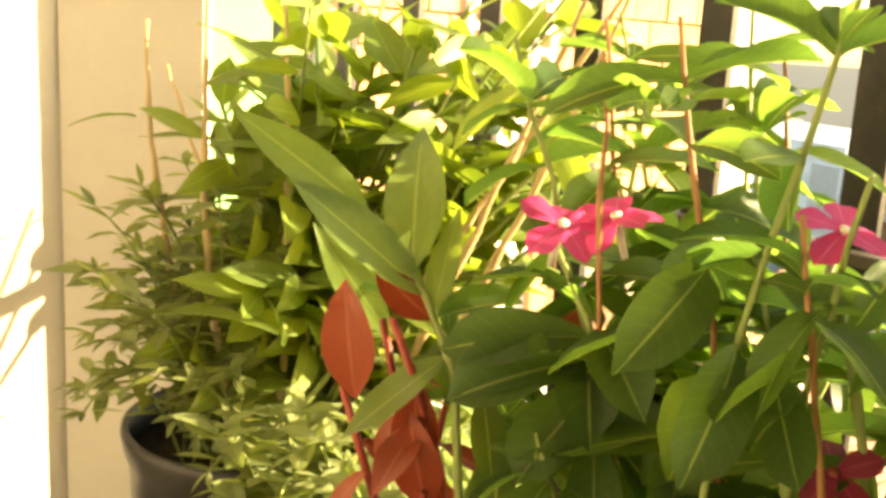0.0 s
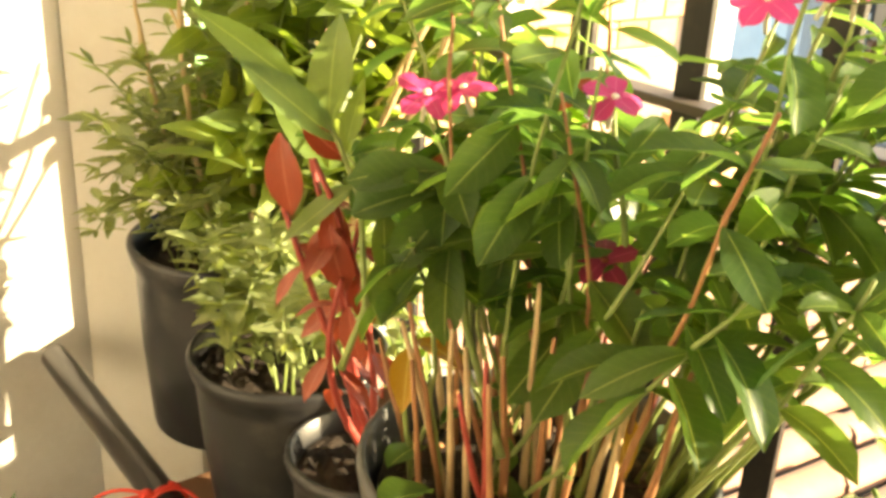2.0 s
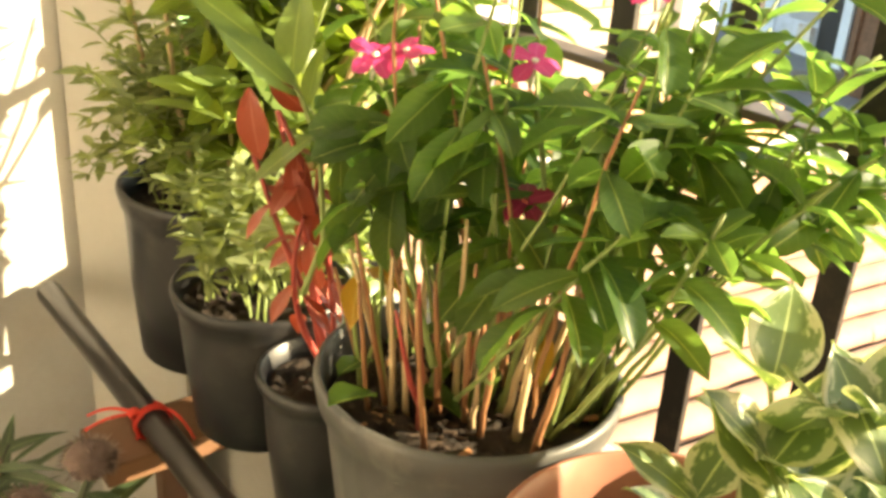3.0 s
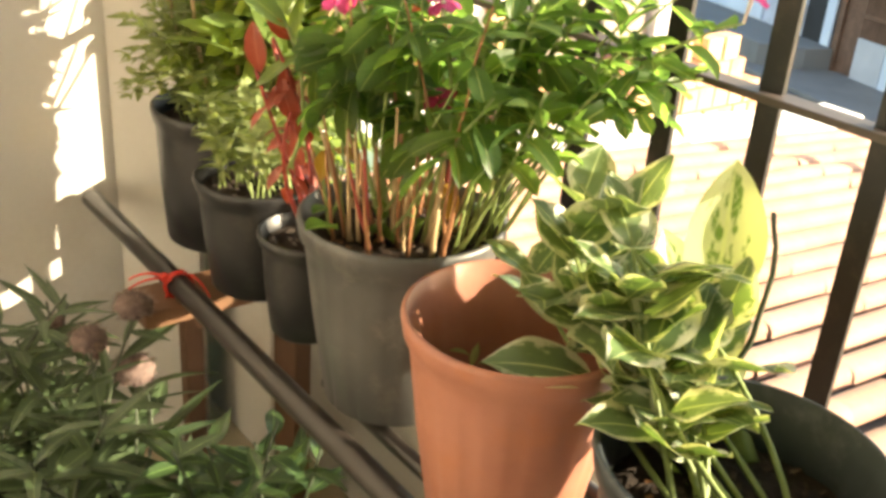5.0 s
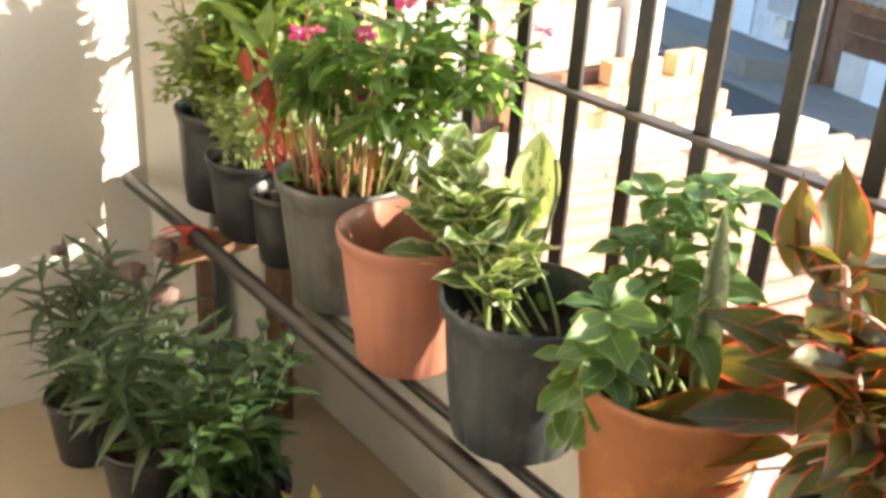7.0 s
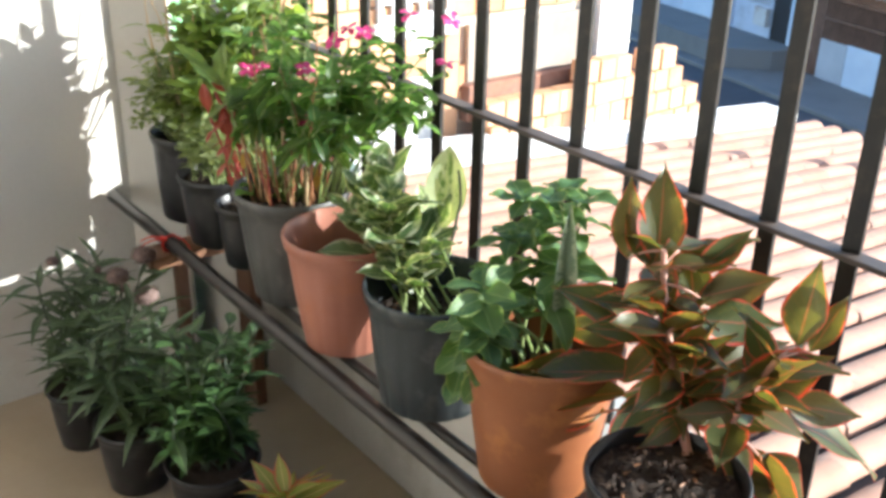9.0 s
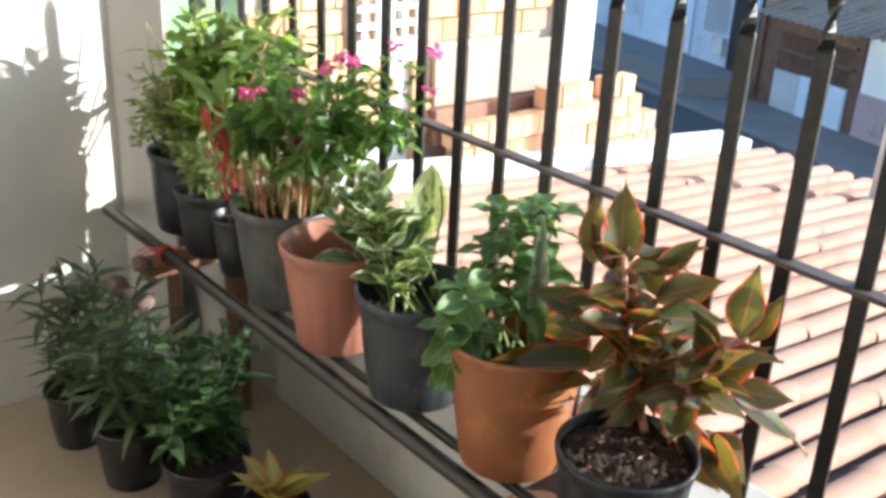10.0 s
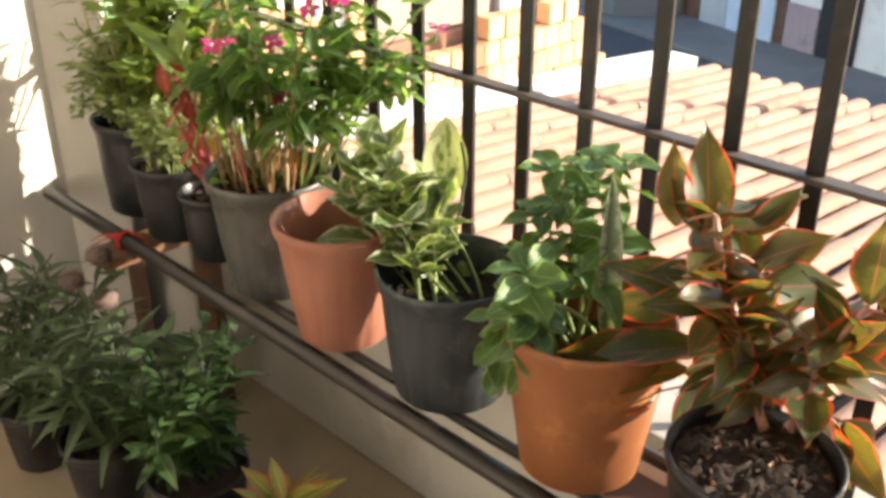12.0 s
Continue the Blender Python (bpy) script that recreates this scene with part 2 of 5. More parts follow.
M["fluff"] = m_leaf("flower_bristle", (0.15, 0.10, 0.09), (0.27, 0.20, 0.17), rib=(0.4, 0.3, 0.25), veins=0.0, glow=0.2, glow_tint=(1.1, 1.0, 0.9), rough=0.8)
M["petal"] = m_leaf("pink_petal", (0.62, 0.035, 0.20), (0.75, 0.07, 0.32), rib=(0.80, 0.20, 0.42), rib_w=0.02, veins=0.0, glow=0.35, glow_tint=(1.3, 0.7, 0.9), rough=0.55)
M["petal_dark"] = m_leaf("crimson_petal", (0.26, 0.010, 0.055), (0.34, 0.015, 0.075), rib=(0.5, 0.05, 0.14), veins=0.0, glow=0.3, glow_tint=(1.3, 0.6, 0.8), rough=0.55)
M["stem_green"] = m_surface("green_stem", (0.16, 0.22, 0.06), (0.24, 0.29, 0.10), 30, 0.5, 150, 0.2, 0.0005)
M["stem_brown"] = m_surface("brown_stem", (0.24, 0.100, 0.048), (0.38, 0.19, 0.085), 22, 0.55, 150, 0.3, 0.0006)
M["stem_red"] = m_surface("red_stem", (0.26, 0.036, 0.030), (0.40, 0.075, 0.060), 30, 0.5, 150, 0.2, 0.0005)
M["stem_dry"] = m_surface("dry_stem", (0.42, 0.29, 0.15), (0.56, 0.42, 0.25), 30, 0.65, 150, 0.3, 0.0006)
M["stem_dark"] = m_surface("dark_stem", (0.035, 0.05, 0.03), (0.06, 0.075, 0.04), 30, 0.5, 150, 0.2, 0.0005)
M["stem_pink"] = m_surface("pink_stem", (0.45, 0.22, 0.17), (0.55, 0.32, 0.24), 30, 0.45, 150, 0.2, 0.0005)
M["flower_head"] = m_surface("dusty_flower_head", (0.10, 0.065, 0.06), (0.20, 0.14, 0.12), 90, 0.9, 300, 0.6, 0.002)
M["throat"] = m_surface("pale_throat", (0.75, 0.62, 0.55), (0.85, 0.78, 0.70), 60, 0.6, 200, 0.2)


# ---- mesh helpers ----
def thing(name, where, label, category, group="", kind=""):
    ob = new(name)
    ob.location = where
    ob.empty_display_size = 0.05
    return tagged(ob, label, category, group, kind)


def part(name, bm, mat, parent=None, label="", smooth=False, at=None):
    """Links a bmesh as one mesh object, under a thing or a part."""
    me = bpy.data.meshes.new(name)
    bm.to_mesh(me)
    bm.free()
    me.materials.append(M[mat] if isinstance(mat, str) else mat)
    if smooth:
        me.polygons.foreach_set("use_smooth", [True] * len(me.polygons))
    ob = new(name, me)
    if parent is not None:
        ob.parent = parent
    if at is not None:
        ob.matrix_basis = at if isinstance(at, Matrix) else Matrix.Translation(at)
    return tagged(ob, label)


def piece(name, me, parent, m):
    ob = new(name, me)
    ob.parent = parent
    ob.matrix_basis = m
    return ob


def box(bm, lo, hi, bevel=0.0):
    sx, sy, sz = (h - l for l, h in zip(lo, hi))
    c = [(h + l) / 2 for l, h in zip(lo, hi)]
    r = bmesh.ops.create_cube(bm, size=1.0, matrix=Matrix.Translation(c) @ Matrix.Diagonal((sx, sy, sz, 1)))
    if bevel:
        edges = list({e for v in r["verts"] for e in v.link_edges})
        bmesh.ops.bevel(bm, geom=edges, offset=bevel, segments=2, affect="EDGES", profile=0.5)


def boxed(lo, hi, bevel=0.0):
    bm = bmesh.new()
    box(bm, lo, hi, bevel)
    return bm


def structure(name, bm, mat, label, category):
    return tagged(part(name, bm, mat), label, category, kind="structure")


def tube(bm, pts, r0, r1, sides=7, knots=0.0, knot_every=0):
    """A round stem through pts, from radius r0 to r1; knots swell every so many rings."""
    pts = [Vector(p) for p in pts]
    rings = []
    n = len(pts)
    for i, p in enumerate(pts):
        d = (pts[min(i + 1, n - 1)] - pts[max(i - 1, 0)]).normalized()
        a = d.orthogonal().normalized() if i == 0 else (rings_a - d * rings_a.dot(d)).normalized()
        rings_a = a
        b = d.cross(a)
        r = r0 + (r1 - r0) * i / max(1, n - 1)
        if knot_every and i % knot_every == 0:
            r *= 1 + knots
        rings.append([bm.verts.new(p + (a * math.cos(t) + b * math.sin(t)) * r) for t in (2 * math.pi * j / sides for j in range(sides))])
    for q, w in zip(rings, rings[1:]):
        for j in range(sides):
            bm.faces.new((q[j], q[(j + 1) % sides], w[(j + 1) % sides], w[j]))
    bm.faces.new(rings[0][::-1])
    bm.faces.new(rings[-1])


def bend(a, b, sag=(0, 0, 0), n=10, wob=0.0, rng=random):
    """Points from a to b that bow by sag."""
    a, b, sag = Vector(a), Vector(b), Vector(sag)
    out = []
    for i in range(n):
        t = i / (n - 1)
        p = a.lerp(b, t) + sag * (4 * t * (1 - t))
        if wob and 0 < i < n - 1:
            p += Vector((rng.uniform(-1, 1), rng.uniform(-1, 1), 0)) * wob
        out.append(p)
    return out


def lathe(bm, prof, sides=40, flute=0.0, flutes=0):
    """Turns a profile of (radius, height) round z; flutes press shallow panels into it."""
    rings = []
    brim = 0.83 * max(z for r, z in prof)
    for r, z in prof:
        if r < 1e-5:
            rings.append([bm.verts.new((0, 0, z))])
            continue
        ring = []
        for j in range(sides):
            t = 2 * math.pi * j / sides
            q = r
            if flutes and r > 0.02 and z < brim:
                q = r * (1 - flute * max(0.0, math.cos(t * flutes)) ** 10)
            ring.append(bm.verts.new((q * math.cos(t), q * math.sin(t), z)))
        rings.append(ring)
    for a, b in zip(rings, rings[1:]):
        if len(a) == 1 and len(b) == 1:
            continue
        for j in range(sides):
            k = (j + 1) % sides
            if len(a) == 1:
                bm.faces.new((a[0], b[k], b[j]))
            elif len(b) == 1:
                bm.faces.new((a[j], a[k], b[0]))
            else:
                bm.faces.new((a[j], a[k], b[k], b[j]))


LEAVES = {}


def leaf_mesh(key, mat, width=0.4, peak=0.45, tip=1.0, fold=0.12, curl=0.15, wave=0.0, segs=7, petiole=0.0, blunt=0.0):
    """A leaf of length 1 along +y, facing +z, with uv across and along."""
    if key in LEAVES:
        return LEAVES[key]
    cols = (-1.0, -0.55, 0.0, 0.55, 1.0)
    verts, faces, uvs = [], [], []
    for i in range(segs + 1):
        t = i / segs
        s = t / peak if t < peak else (1 - t) / (1 - peak)
        s = max(0.0, min(1.0, s))
        w = math.sin(s * math.pi / 2) ** (0.8 if t < peak else tip)
        w = max(w, 0.03, blunt * (1 if t < 0.98 else 0.5)) * width / 2
        y = petiole + t * (1 - petiole)
        drop = -curl * t * t
        for c in cols:
            verts.append((c * w, y, drop + fold * abs(c) * w / (width / 2) * width + wave * width * math.sin(t * 9 + c * 1.3) * abs(c)))
            uvs.append((0.5 + c / 2, t))
    n = len(cols)
    for i in range(segs):
        for j in range(n - 1):
            a = i * n + j
            faces.append((a, a + 1, a + n + 1, a + n))
    me = bpy.data.meshes.new("leaf")
    me.from_pydata(verts, [], faces)
    layer = me.uv_layers.new(name="UVMap")
    for loop in me.loops:
        layer.data[loop.index].uv = uvs[loop.vertex_index]
    me.polygons.foreach_set("use_smooth", [True] * len(me.polygons))
    me.materials.append(M[mat])
    LEAVES[key] = me
    return me


def facing(pos, direction, size, up=(0, 0, 1), roll=0.0, wide=1.0):
    """The pose of a leaf at pos that grows along direction with its face towards up."""
    y = Vector(direction).normalized()
    z = Vector(up) - y * Vector(up).dot(y)
    if z.length < 1e-3:
        z = y.orthogonal()
    z = (Matrix.Rotation(radians(roll), 3, y) @ z.normalized()).normalized()
    x = y.cross(z)
    m = Matrix((x * size * wide, y * size, z * size)).transposed().to_4x4()
    m.translation = Vector(pos)
    return m


def joined_leaves(name, parent, items, label=""):
    """Many small leaves in one mesh: items of (leaf mesh, pose)."""
    verts, faces, uvs, off = [], [], [], 0
    for me, m in items:
        co = np.empty(len(me.vertices) * 3)
        me.vertices.foreach_get("co", co)
        co = co.reshape(-1, 3)
        a = np.array(m)
        verts.append(co @ a[:3, :3].T + a[:3, 3])
        uv = np.empty(len(me.loops) * 2)
        me.uv_layers[0].data.foreach_get("uv", uv)
        uvs.append(uv)
        faces += [[v + off for v in p.vertices] for p in me.polygons]
        off += len(me.vertices)
    out = bpy.data.meshes.new(name)
    out.from_pydata(np.concatenate(verts).tolist(), [], faces)
    layer = out.uv_layers.new(name="UVMap")
    layer.data.foreach_set("uv", np.concatenate(uvs))
    out.polygons.foreach_set("use_smooth", [True] * len(out.polygons))
    out.materials.append(items[0][0].materials[0])
    ob = new(name, out)
    ob.parent = parent
    return tagged(ob, label, kind="stuff")


# ---- the balcony ----
WALL_Y = 1.09
WALL_X = -0.15
KERB_Z = 0.43
bm = boxed((-2.6, -3.2, -0.15), (0.12, WALL_Y + 0.30, 0.0))
structure("floor", bm, "floor", "beige smooth cement balcony floor", "floor")
structure("wall_below", boxed((-2.75, -3.35, -3.2), (0.12, WALL_Y + 0.25, -0.155)), "wall", "off-white painted house wall below the balcony", "wall")
bm = boxed((-2.6, WALL_Y, 0.0), (WALL_X - 0.005, WALL_Y + 0.16, 2.6))
structure("wall_end", bm, "wall", "off-white painted end wall of the balcony", "wall")
# unseen closing wall, made white to throw sunlight back onto the leaves
bm = boxed((-2.75, -3.2, 0.0), (-2.6, WALL_Y + 0.16, 2.6))
structure("wall_house", bm, "white", "unseen house wall, white to bounce light onto the plants", "wall")
bm = boxed((-2.6, -3.35, 0.0), (0.12, -3.2, 2.6))
structure("wall_back", bm, "wall", "off-white painted wall closing the balcony", "wall")
bm = boxed((-2.75, -3.35, 2.6), (0.12, WALL_Y + 0.16, 2.75))
structure("ceiling", bm, "ceiling", "white painted balcony ceiling slab", "ceiling")
bm = boxed((-0.06, -3.2, 0.0), (0.10, WALL_Y + 0.28, KERB_Z), 0.006)
structure("parapet", bm, "parapet", "low off-white painted balcony kerb under the railing", "parapet")

# the end wall turns outwards in a slanted pier, whose face lies in its own shade
bm = bmesh.new()
# guessed plan: its point is set so its shadow ends at the sunlit stripe
plan = [(-0.288, WALL_Y - 0.003), (-0.193, WALL_Y - 0.0975), (-0.168, WALL_Y - 0.060), (-0.153, WALL_Y - 0.003)]
low, high = [[bm.verts.new((x, y, z)) for x, y in plan] for z in (0.0, 2.597)]
bm.faces.new(low)
bm.faces.new(high[::-1])
for j in range(4):
    bm.faces.new((low[j], high[j], high[(j + 1) % 4], low[(j + 1) % 4]))
bmesh.ops.recalc_face_normals(bm, faces=list(bm.faces))
structure("pier", bm, "wall", "off-white painted slanted pier at the end of the wall", "pier")
# block added behind the first pot to end the sunlit stripe at shelf height
structure("low_pier", boxed((-0.130, WALL_Y - 0.228, 0.0), (-0.064, WALL_Y + 0.10, 0.580), 0.006), "wall", "low off-white block added to cut off the sunlit stripe", "pier")

# railing
RAIL_Z = 0.876
railing = thing("railing", (0, 0, KERB_Z), "dark painted iron balcony railing with twisted flat pickets", "railing")


def picket_mesh():
    """A flat bar that turns a quarter where it is twisted near the top."""
    b = bmesh.new()
    z0, zt0, zt1, z1 = 0.0, 0.742, 0.815, 1.170
    rings = []
    levels = [z0, 0.25, 0.5, zt0] + [zt0 + (zt1 - zt0) * i / 8 for i in range(1, 9)] + [z1]
    for z in levels:
        t = min(max((z - zt0) / (zt1 - zt0), 0), 1)
        ang = t * math.pi
        neck = 1 - 0.35 * math.sin(t * math.pi)
        hw, ht = 0.0116 * neck, 0.004
        c, s = math.cos(ang), math.sin(ang)
        rings.append([b.verts.new((x * c - y * s, x * s + y * c, z)) for x, y in ((-ht, -hw), (ht, -hw), (ht, hw), (-ht, hw))])
    for q, w in zip(rings, rings[1:]):
        for j in range(4):
            b.faces.new((q[j], q[(j + 1) % 4], w[(j + 1) % 4], w[j]))
    b.faces.new(rings[0][::-1])
    b.faces.new(rings[-1])
    me = bpy.data.meshes.new("picket")
    b.to_mesh(me)
    b.free()
    me.materials.append(M["iron"])
    return me


PICKETS = [0.12 * i for i in range(-26, 10)]
pk = picket_mesh()
for y in sorted(PICKETS):
    piece("picket", pk, railing, Matrix.Translation((0.004, y, 0)) @ Matrix.Rotation(radians(10), 4, "Z"))
part("rail", boxed((-0.016, -3.19, RAIL_Z - KERB_Z - 0.004), (0.012, 1.215, RAIL_Z - KERB_Z + 0.004), 0.0012), "rail", railing, "flat worn brown middle rail")
part("top_rail", boxed((-0.022, -3.19, 1.170), (0.026, 1.215, 1.195), 0.003), "iron", railing)
part("post", boxed((-0.016, 1.182, 0.0), (0.022, 1.215, 1.170), 0.002), "iron", railing)

# plank shelf on poles
SHELF = 0.497
POLE_X = -0.336
shelf = thing("plant_shelf", (0, 0, 0), "improvised plant shelf of dark poles on wooden boards", "shelf")


def pole(x, z, r, y0, y1):
    b = bmesh.new()
    tube(b, bend((x, y0, z), (x, y1, z), (0.003, 0, -0.004), 16), r, r * 0.96, 14)
    part("pole", b, "pole", shelf, smooth=True)


pole(POLE_X, SHELF - 0.0165, 0.0160, -2.2, WALL_Y - 0.022)
pole(-0.290, SHELF - 0.0100, 0.0095, -2.2, 0.42)
pole(-0.165, SHELF - 0.0110, 0.0100, -2.2, 0.89)
for y, x0 in ((0.745, -0.395), (-0.42, -0.36), (-1.7, -0.36)):
    part("board", boxed((x0, y - 0.040, SHELF - 0.058), (-0.062, y + 0.040, SHELF - 0.0335), 0.002), "wood", shelf, "raw brown wooden cross board")
for x, y, w in ((-0.308, 0.765, 0.012), (-0.150, 0.755, 0.034), (-0.31, -0.42, 0.03), (-0.09, -0.42, 0.03), (-0.31, -1.7, 0.03), (-0.09, -1.7, 0.03)):
    part("leg", boxed((x - 0.014, y - w, 0.0), (x + 0.014, y + w, SHELF - 0.059), 0.002), "wood", shelf, "upright brown wooden plank leg")


# added plank, hidden by the pots, keeps sun from passing under the shelf
part("ledger", boxed((-0.058, 0.50, KERB_Z + 0.001), (-0.022, 1.17, SHELF - 0.004), 0.003), "wood", shelf, "hidden plank added on the kerb to block sun")


def coil(center, r, turns, pitch, n=60, thick=0.0018):
    b = bmesh.new()
    pts = []
    for i in range(n):
        t = i / (n - 1)
        a = 2 * math.pi * turns * t
        pts.append(Vector((r * math.cos(a), (t - 0.5) * pitch, r * math.sin(a))) + Vector(center))
    tube(b, pts, thick, thick, 6)
    return b


string_ob = thing("red_string", (POLE_X, 0.735, SHELF - 0.0165), "red plastic string tied round pole and board", "string")
b = coil((0, 0, 0), 0.0182, 2.2, 0.012)
part("loop", b, "string", string_ob, smooth=True)
b = coil((-0.016, 0.004, 0.012), 0.0042, 2.6, 0.008, 40, 0.0022)
part("knot", b, "string", string_ob, smooth=True)
b = bmesh.new()
tube(b, bend((-0.012, 0.004, 0.010), (-0.060, 0.025, -0.004), (0, 0, 0.006), 8), 0.0018, 0.0016, 6)
tube(b, bend((-0.010, -0.004, 0.010), (-0.052, 0.040, 0.002), (0, 0, 0.010), 8), 0.0018, 0.0016, 6)
tube(b, bend((0.010, 0.004, 0.009), (0.030, -0.035, -0.012), (0, 0, 0.012), 8), 0.0018, 0.0016, 6)
tube(b, bend((-0.014, 0.0, -0.004), (-0.004, 0.004, -0.040), (-0.006, 0, 0), 8), 0.0018, 0.0016, 6)
part("loose_end", b, "string", string_ob, smooth=True)


# ---- pots ----
def make_pot(name, where, r_top, r_bot, h, mat, label, fill, flutes=0, soil="soil", lip=0.006, kind="plant pot"):
    """A nursery pot with a rolled rim, a wall with thickness and soil inside."""
    p = thing(name, where, label, kind, "pots on the shelf" if where[2] > 0.1 else "pots on the floor")
    th = 0.004
    b = bmesh.new()
    prof = [(0.0, 0.0), (r_bot * 0.92, 0.0), (r_bot, 0.004), (r_bot + (r_top - r_bot) * 0.45, h * 0.45), (r_top - lip * 0.9, h * 0.80),
            (r_top - lip * 0.75, h * 0.86), (r_top - 0.001, h * 0.90), (r_top + 0.0015, h - 0.006), (r_top + 0.001, h - 0.002), (r_top - 0.002, h), (r_top - th, h - 0.0015),
            (r_top - th - 0.0015, h * 0.88), (r_top - lip - th, h * 0.80), (r_bot + (r_top - r_bot) * fill - th, h * fill - 0.01)]
    lathe(b, prof, 84, 0.022 if flutes else 0.0, flutes)
    part("body", b, mat, p, smooth=True)
    b = bmesh.new()
    rs = r_bot + (r_top - r_bot) * min(fill, 0.8) - th - 0.001
    rng = random.Random(3 + int(1000 * abs(where[1])))
    verts = []
    rings = 11
    for i in range(rings + 1):
        rr = rs * i / rings
        if i == 0:
            verts.append([b.verts.new((0, 0, h * fill + 0.004))])
        else:
            verts.append([b.verts.new((rr * math.cos(2 * math.pi * j / 28), rr * math.sin(2 * math.pi * j / 28), h * fill + rng.uniform(-0.007, 0.007) * (1 if i < rings else 0.2))) for j in range(28)])
    for j in range(28):
        b.faces.new((verts[0][0], verts[1][j], verts[1][(j + 1) % 28]))
    for a, c in zip(verts[1:], verts[2:]):
        for j in range(28):
            b.faces.new((a[j], c[j], c[(j + 1) % 28], a[(j + 1) % 28]))
    part("soil", b, soil, p, "dark crumbly potting soil", smooth=True)
    return p, h * fill


# ---- plants ----
for i in range(4):
    leaf_mesh(f"vinca{i}", "vinca", 0.38 + 0.035 * i, 0.66, 0.36, 0.12 + 0.07 * i, (0.12, 0.34, 0.52, 0.24)[i], 0.05, 9)
    leaf_mesh(f"cane{i}", "cane", 0.31 + 0.03 * i, 0.42, 1.0, 0.10, (0.10, 0.25, 0.4, 0.05)[i], 0.03, 8)
    leaf_mesh(f"vari{i}", "variegated", 0.60 + 0.05 * i, 0.42, 0.95, 0.10, (0.1, 0.25, 0.35, -0.1)[i], 0.06, 12)
    leaf_mesh(f"basil{i}", "basil", 0.54 + 0.05 * i, 0.46, 0.85, 0.16, (0.15, 0.3, 0.45, 0.05)[i], 0.09, 12)
    leaf_mesh(f"aglao{i}", "aglao", 0.42 + 0.03 * i, 0.40, 1.35, 0.17, (0.08, 0.20, 0.32, 0.0)[i], 0.06, 14)
    leaf_mesh(f"floor{i}", "floor_leaf", 0.15 + 0.02 * i, 0.4, 1.2, 0.15, (0.1, 0.3, 0.45, 0.0)[i], 0.0, 6)
    leaf_mesh(f"bush{i}", "bush_leaf", 0.30 + 0.03 * i, 0.42, 1.2, 0.12, (0.1, 0.25, 0.4, 0.0)[i], 0.04, 6)
for i in range(3):
    leaf_mesh(f"herb{i}", "herb", 0.34 + 0.05 * i, 0.5, 0.9, 0.15, (0.1, 0.3, 0.0)[i], 0.0, 3)
    leaf_mesh(f"red{i}", "red", 0.42, 0.5, 0.9, 0.12, (0.1, 0.4, 0.2)[i], 0.05, 7)
leaf_mesh("fluff", "fluff", 0.16, 0.5, 0.9, 0.1, 0.1, 0.0, 2)
leaf_mesh("yellowing", "yellowing", 0.45, 0.5, 0.9, 0.12, 0.3, 0.05, 7)
leaf_mesh("dumbcane", "dumbcane", 0.46, 0.48, 0.7, 0.14, 0.18, 0.03, 10)
leaf_mesh("snake", "snake", 0.20, 0.5, 0.8, 0.3, 0.03, 0.0, 9)
leaf_mesh("croton", "croton", 0.36, 0.45, 1.1, 0.15, 0.2, 0.03, 8)
leaf_mesh("petal", "petal", 0.66, 0.66, 0.50, 0.05, 0.22, 0.06, 8)
leaf_mesh("petal_dark", "petal_dark", 0.66, 0.68, 0.45, 0.03, 0.25, 0.02, 6)


def vinca_flower(parent, pos, facing_dir, size=0.019, dark=False, name="flower"):
    """Five broad petals round a pale throat."""
    f = Vector(facing_dir).normalized()
    a = f.orthogonal().normalized()
    c = f.cross(a)
    b = bmesh.new()
    tube(b, [Vector((0, 0, 0)) - f * size * 1.2, Vector((0, 0, 0)), f * size * 0.08], size * 0.07, size * 0.13, 7)
    fl = part(name, b, "stem_red" if dark else "throat", parent, "crimson five-petalled flower" if dark else "bright pink five-petalled flower", smooth=True, at=pos)
    for j in range(5):
        t = 2 * math.pi * j / 5
        d = (a * math.cos(t) + c * math.sin(t)) + f * (0.12 + 0.3 * math.sin(j * 2.7 + pos[0] * 900))
        piece("petal", LEAVES["petal_dark" if dark else "petal"], fl, facing((0, 0, 0), d, size, f))


def cast(p):
    """Where on the end wall the shadow of a point falls, as across and up."""
    k = (WALL_Y - p.y) / -SUN_TO.y
    return Vector((p.x - SUN_TO.x * k, p.z - SUN_TO.z * k))


def in_gap(p):
    """True where a leaf would shade the bright stripe on the end wall."""
    at = cast(p)
    return -0.380 < at.x < -0.302 and 0.47 < at.y < 0.95


CLEAR = []
TALLY = {}
SPARE = {}


def shades_bloom(p):
    """True where a leaf would grow over one of the open flowers."""
    for q in CLEAR:
        s = max(0.0, min(0.14, (p - q).dot(BLOOM_SIDE)))
        if (p - q - BLOOM_SIDE * s).length < 0.032:
            return True
    return False


BLOOM_SIDE = Vector((-0.55, -0.62, 0.42)).normalized()


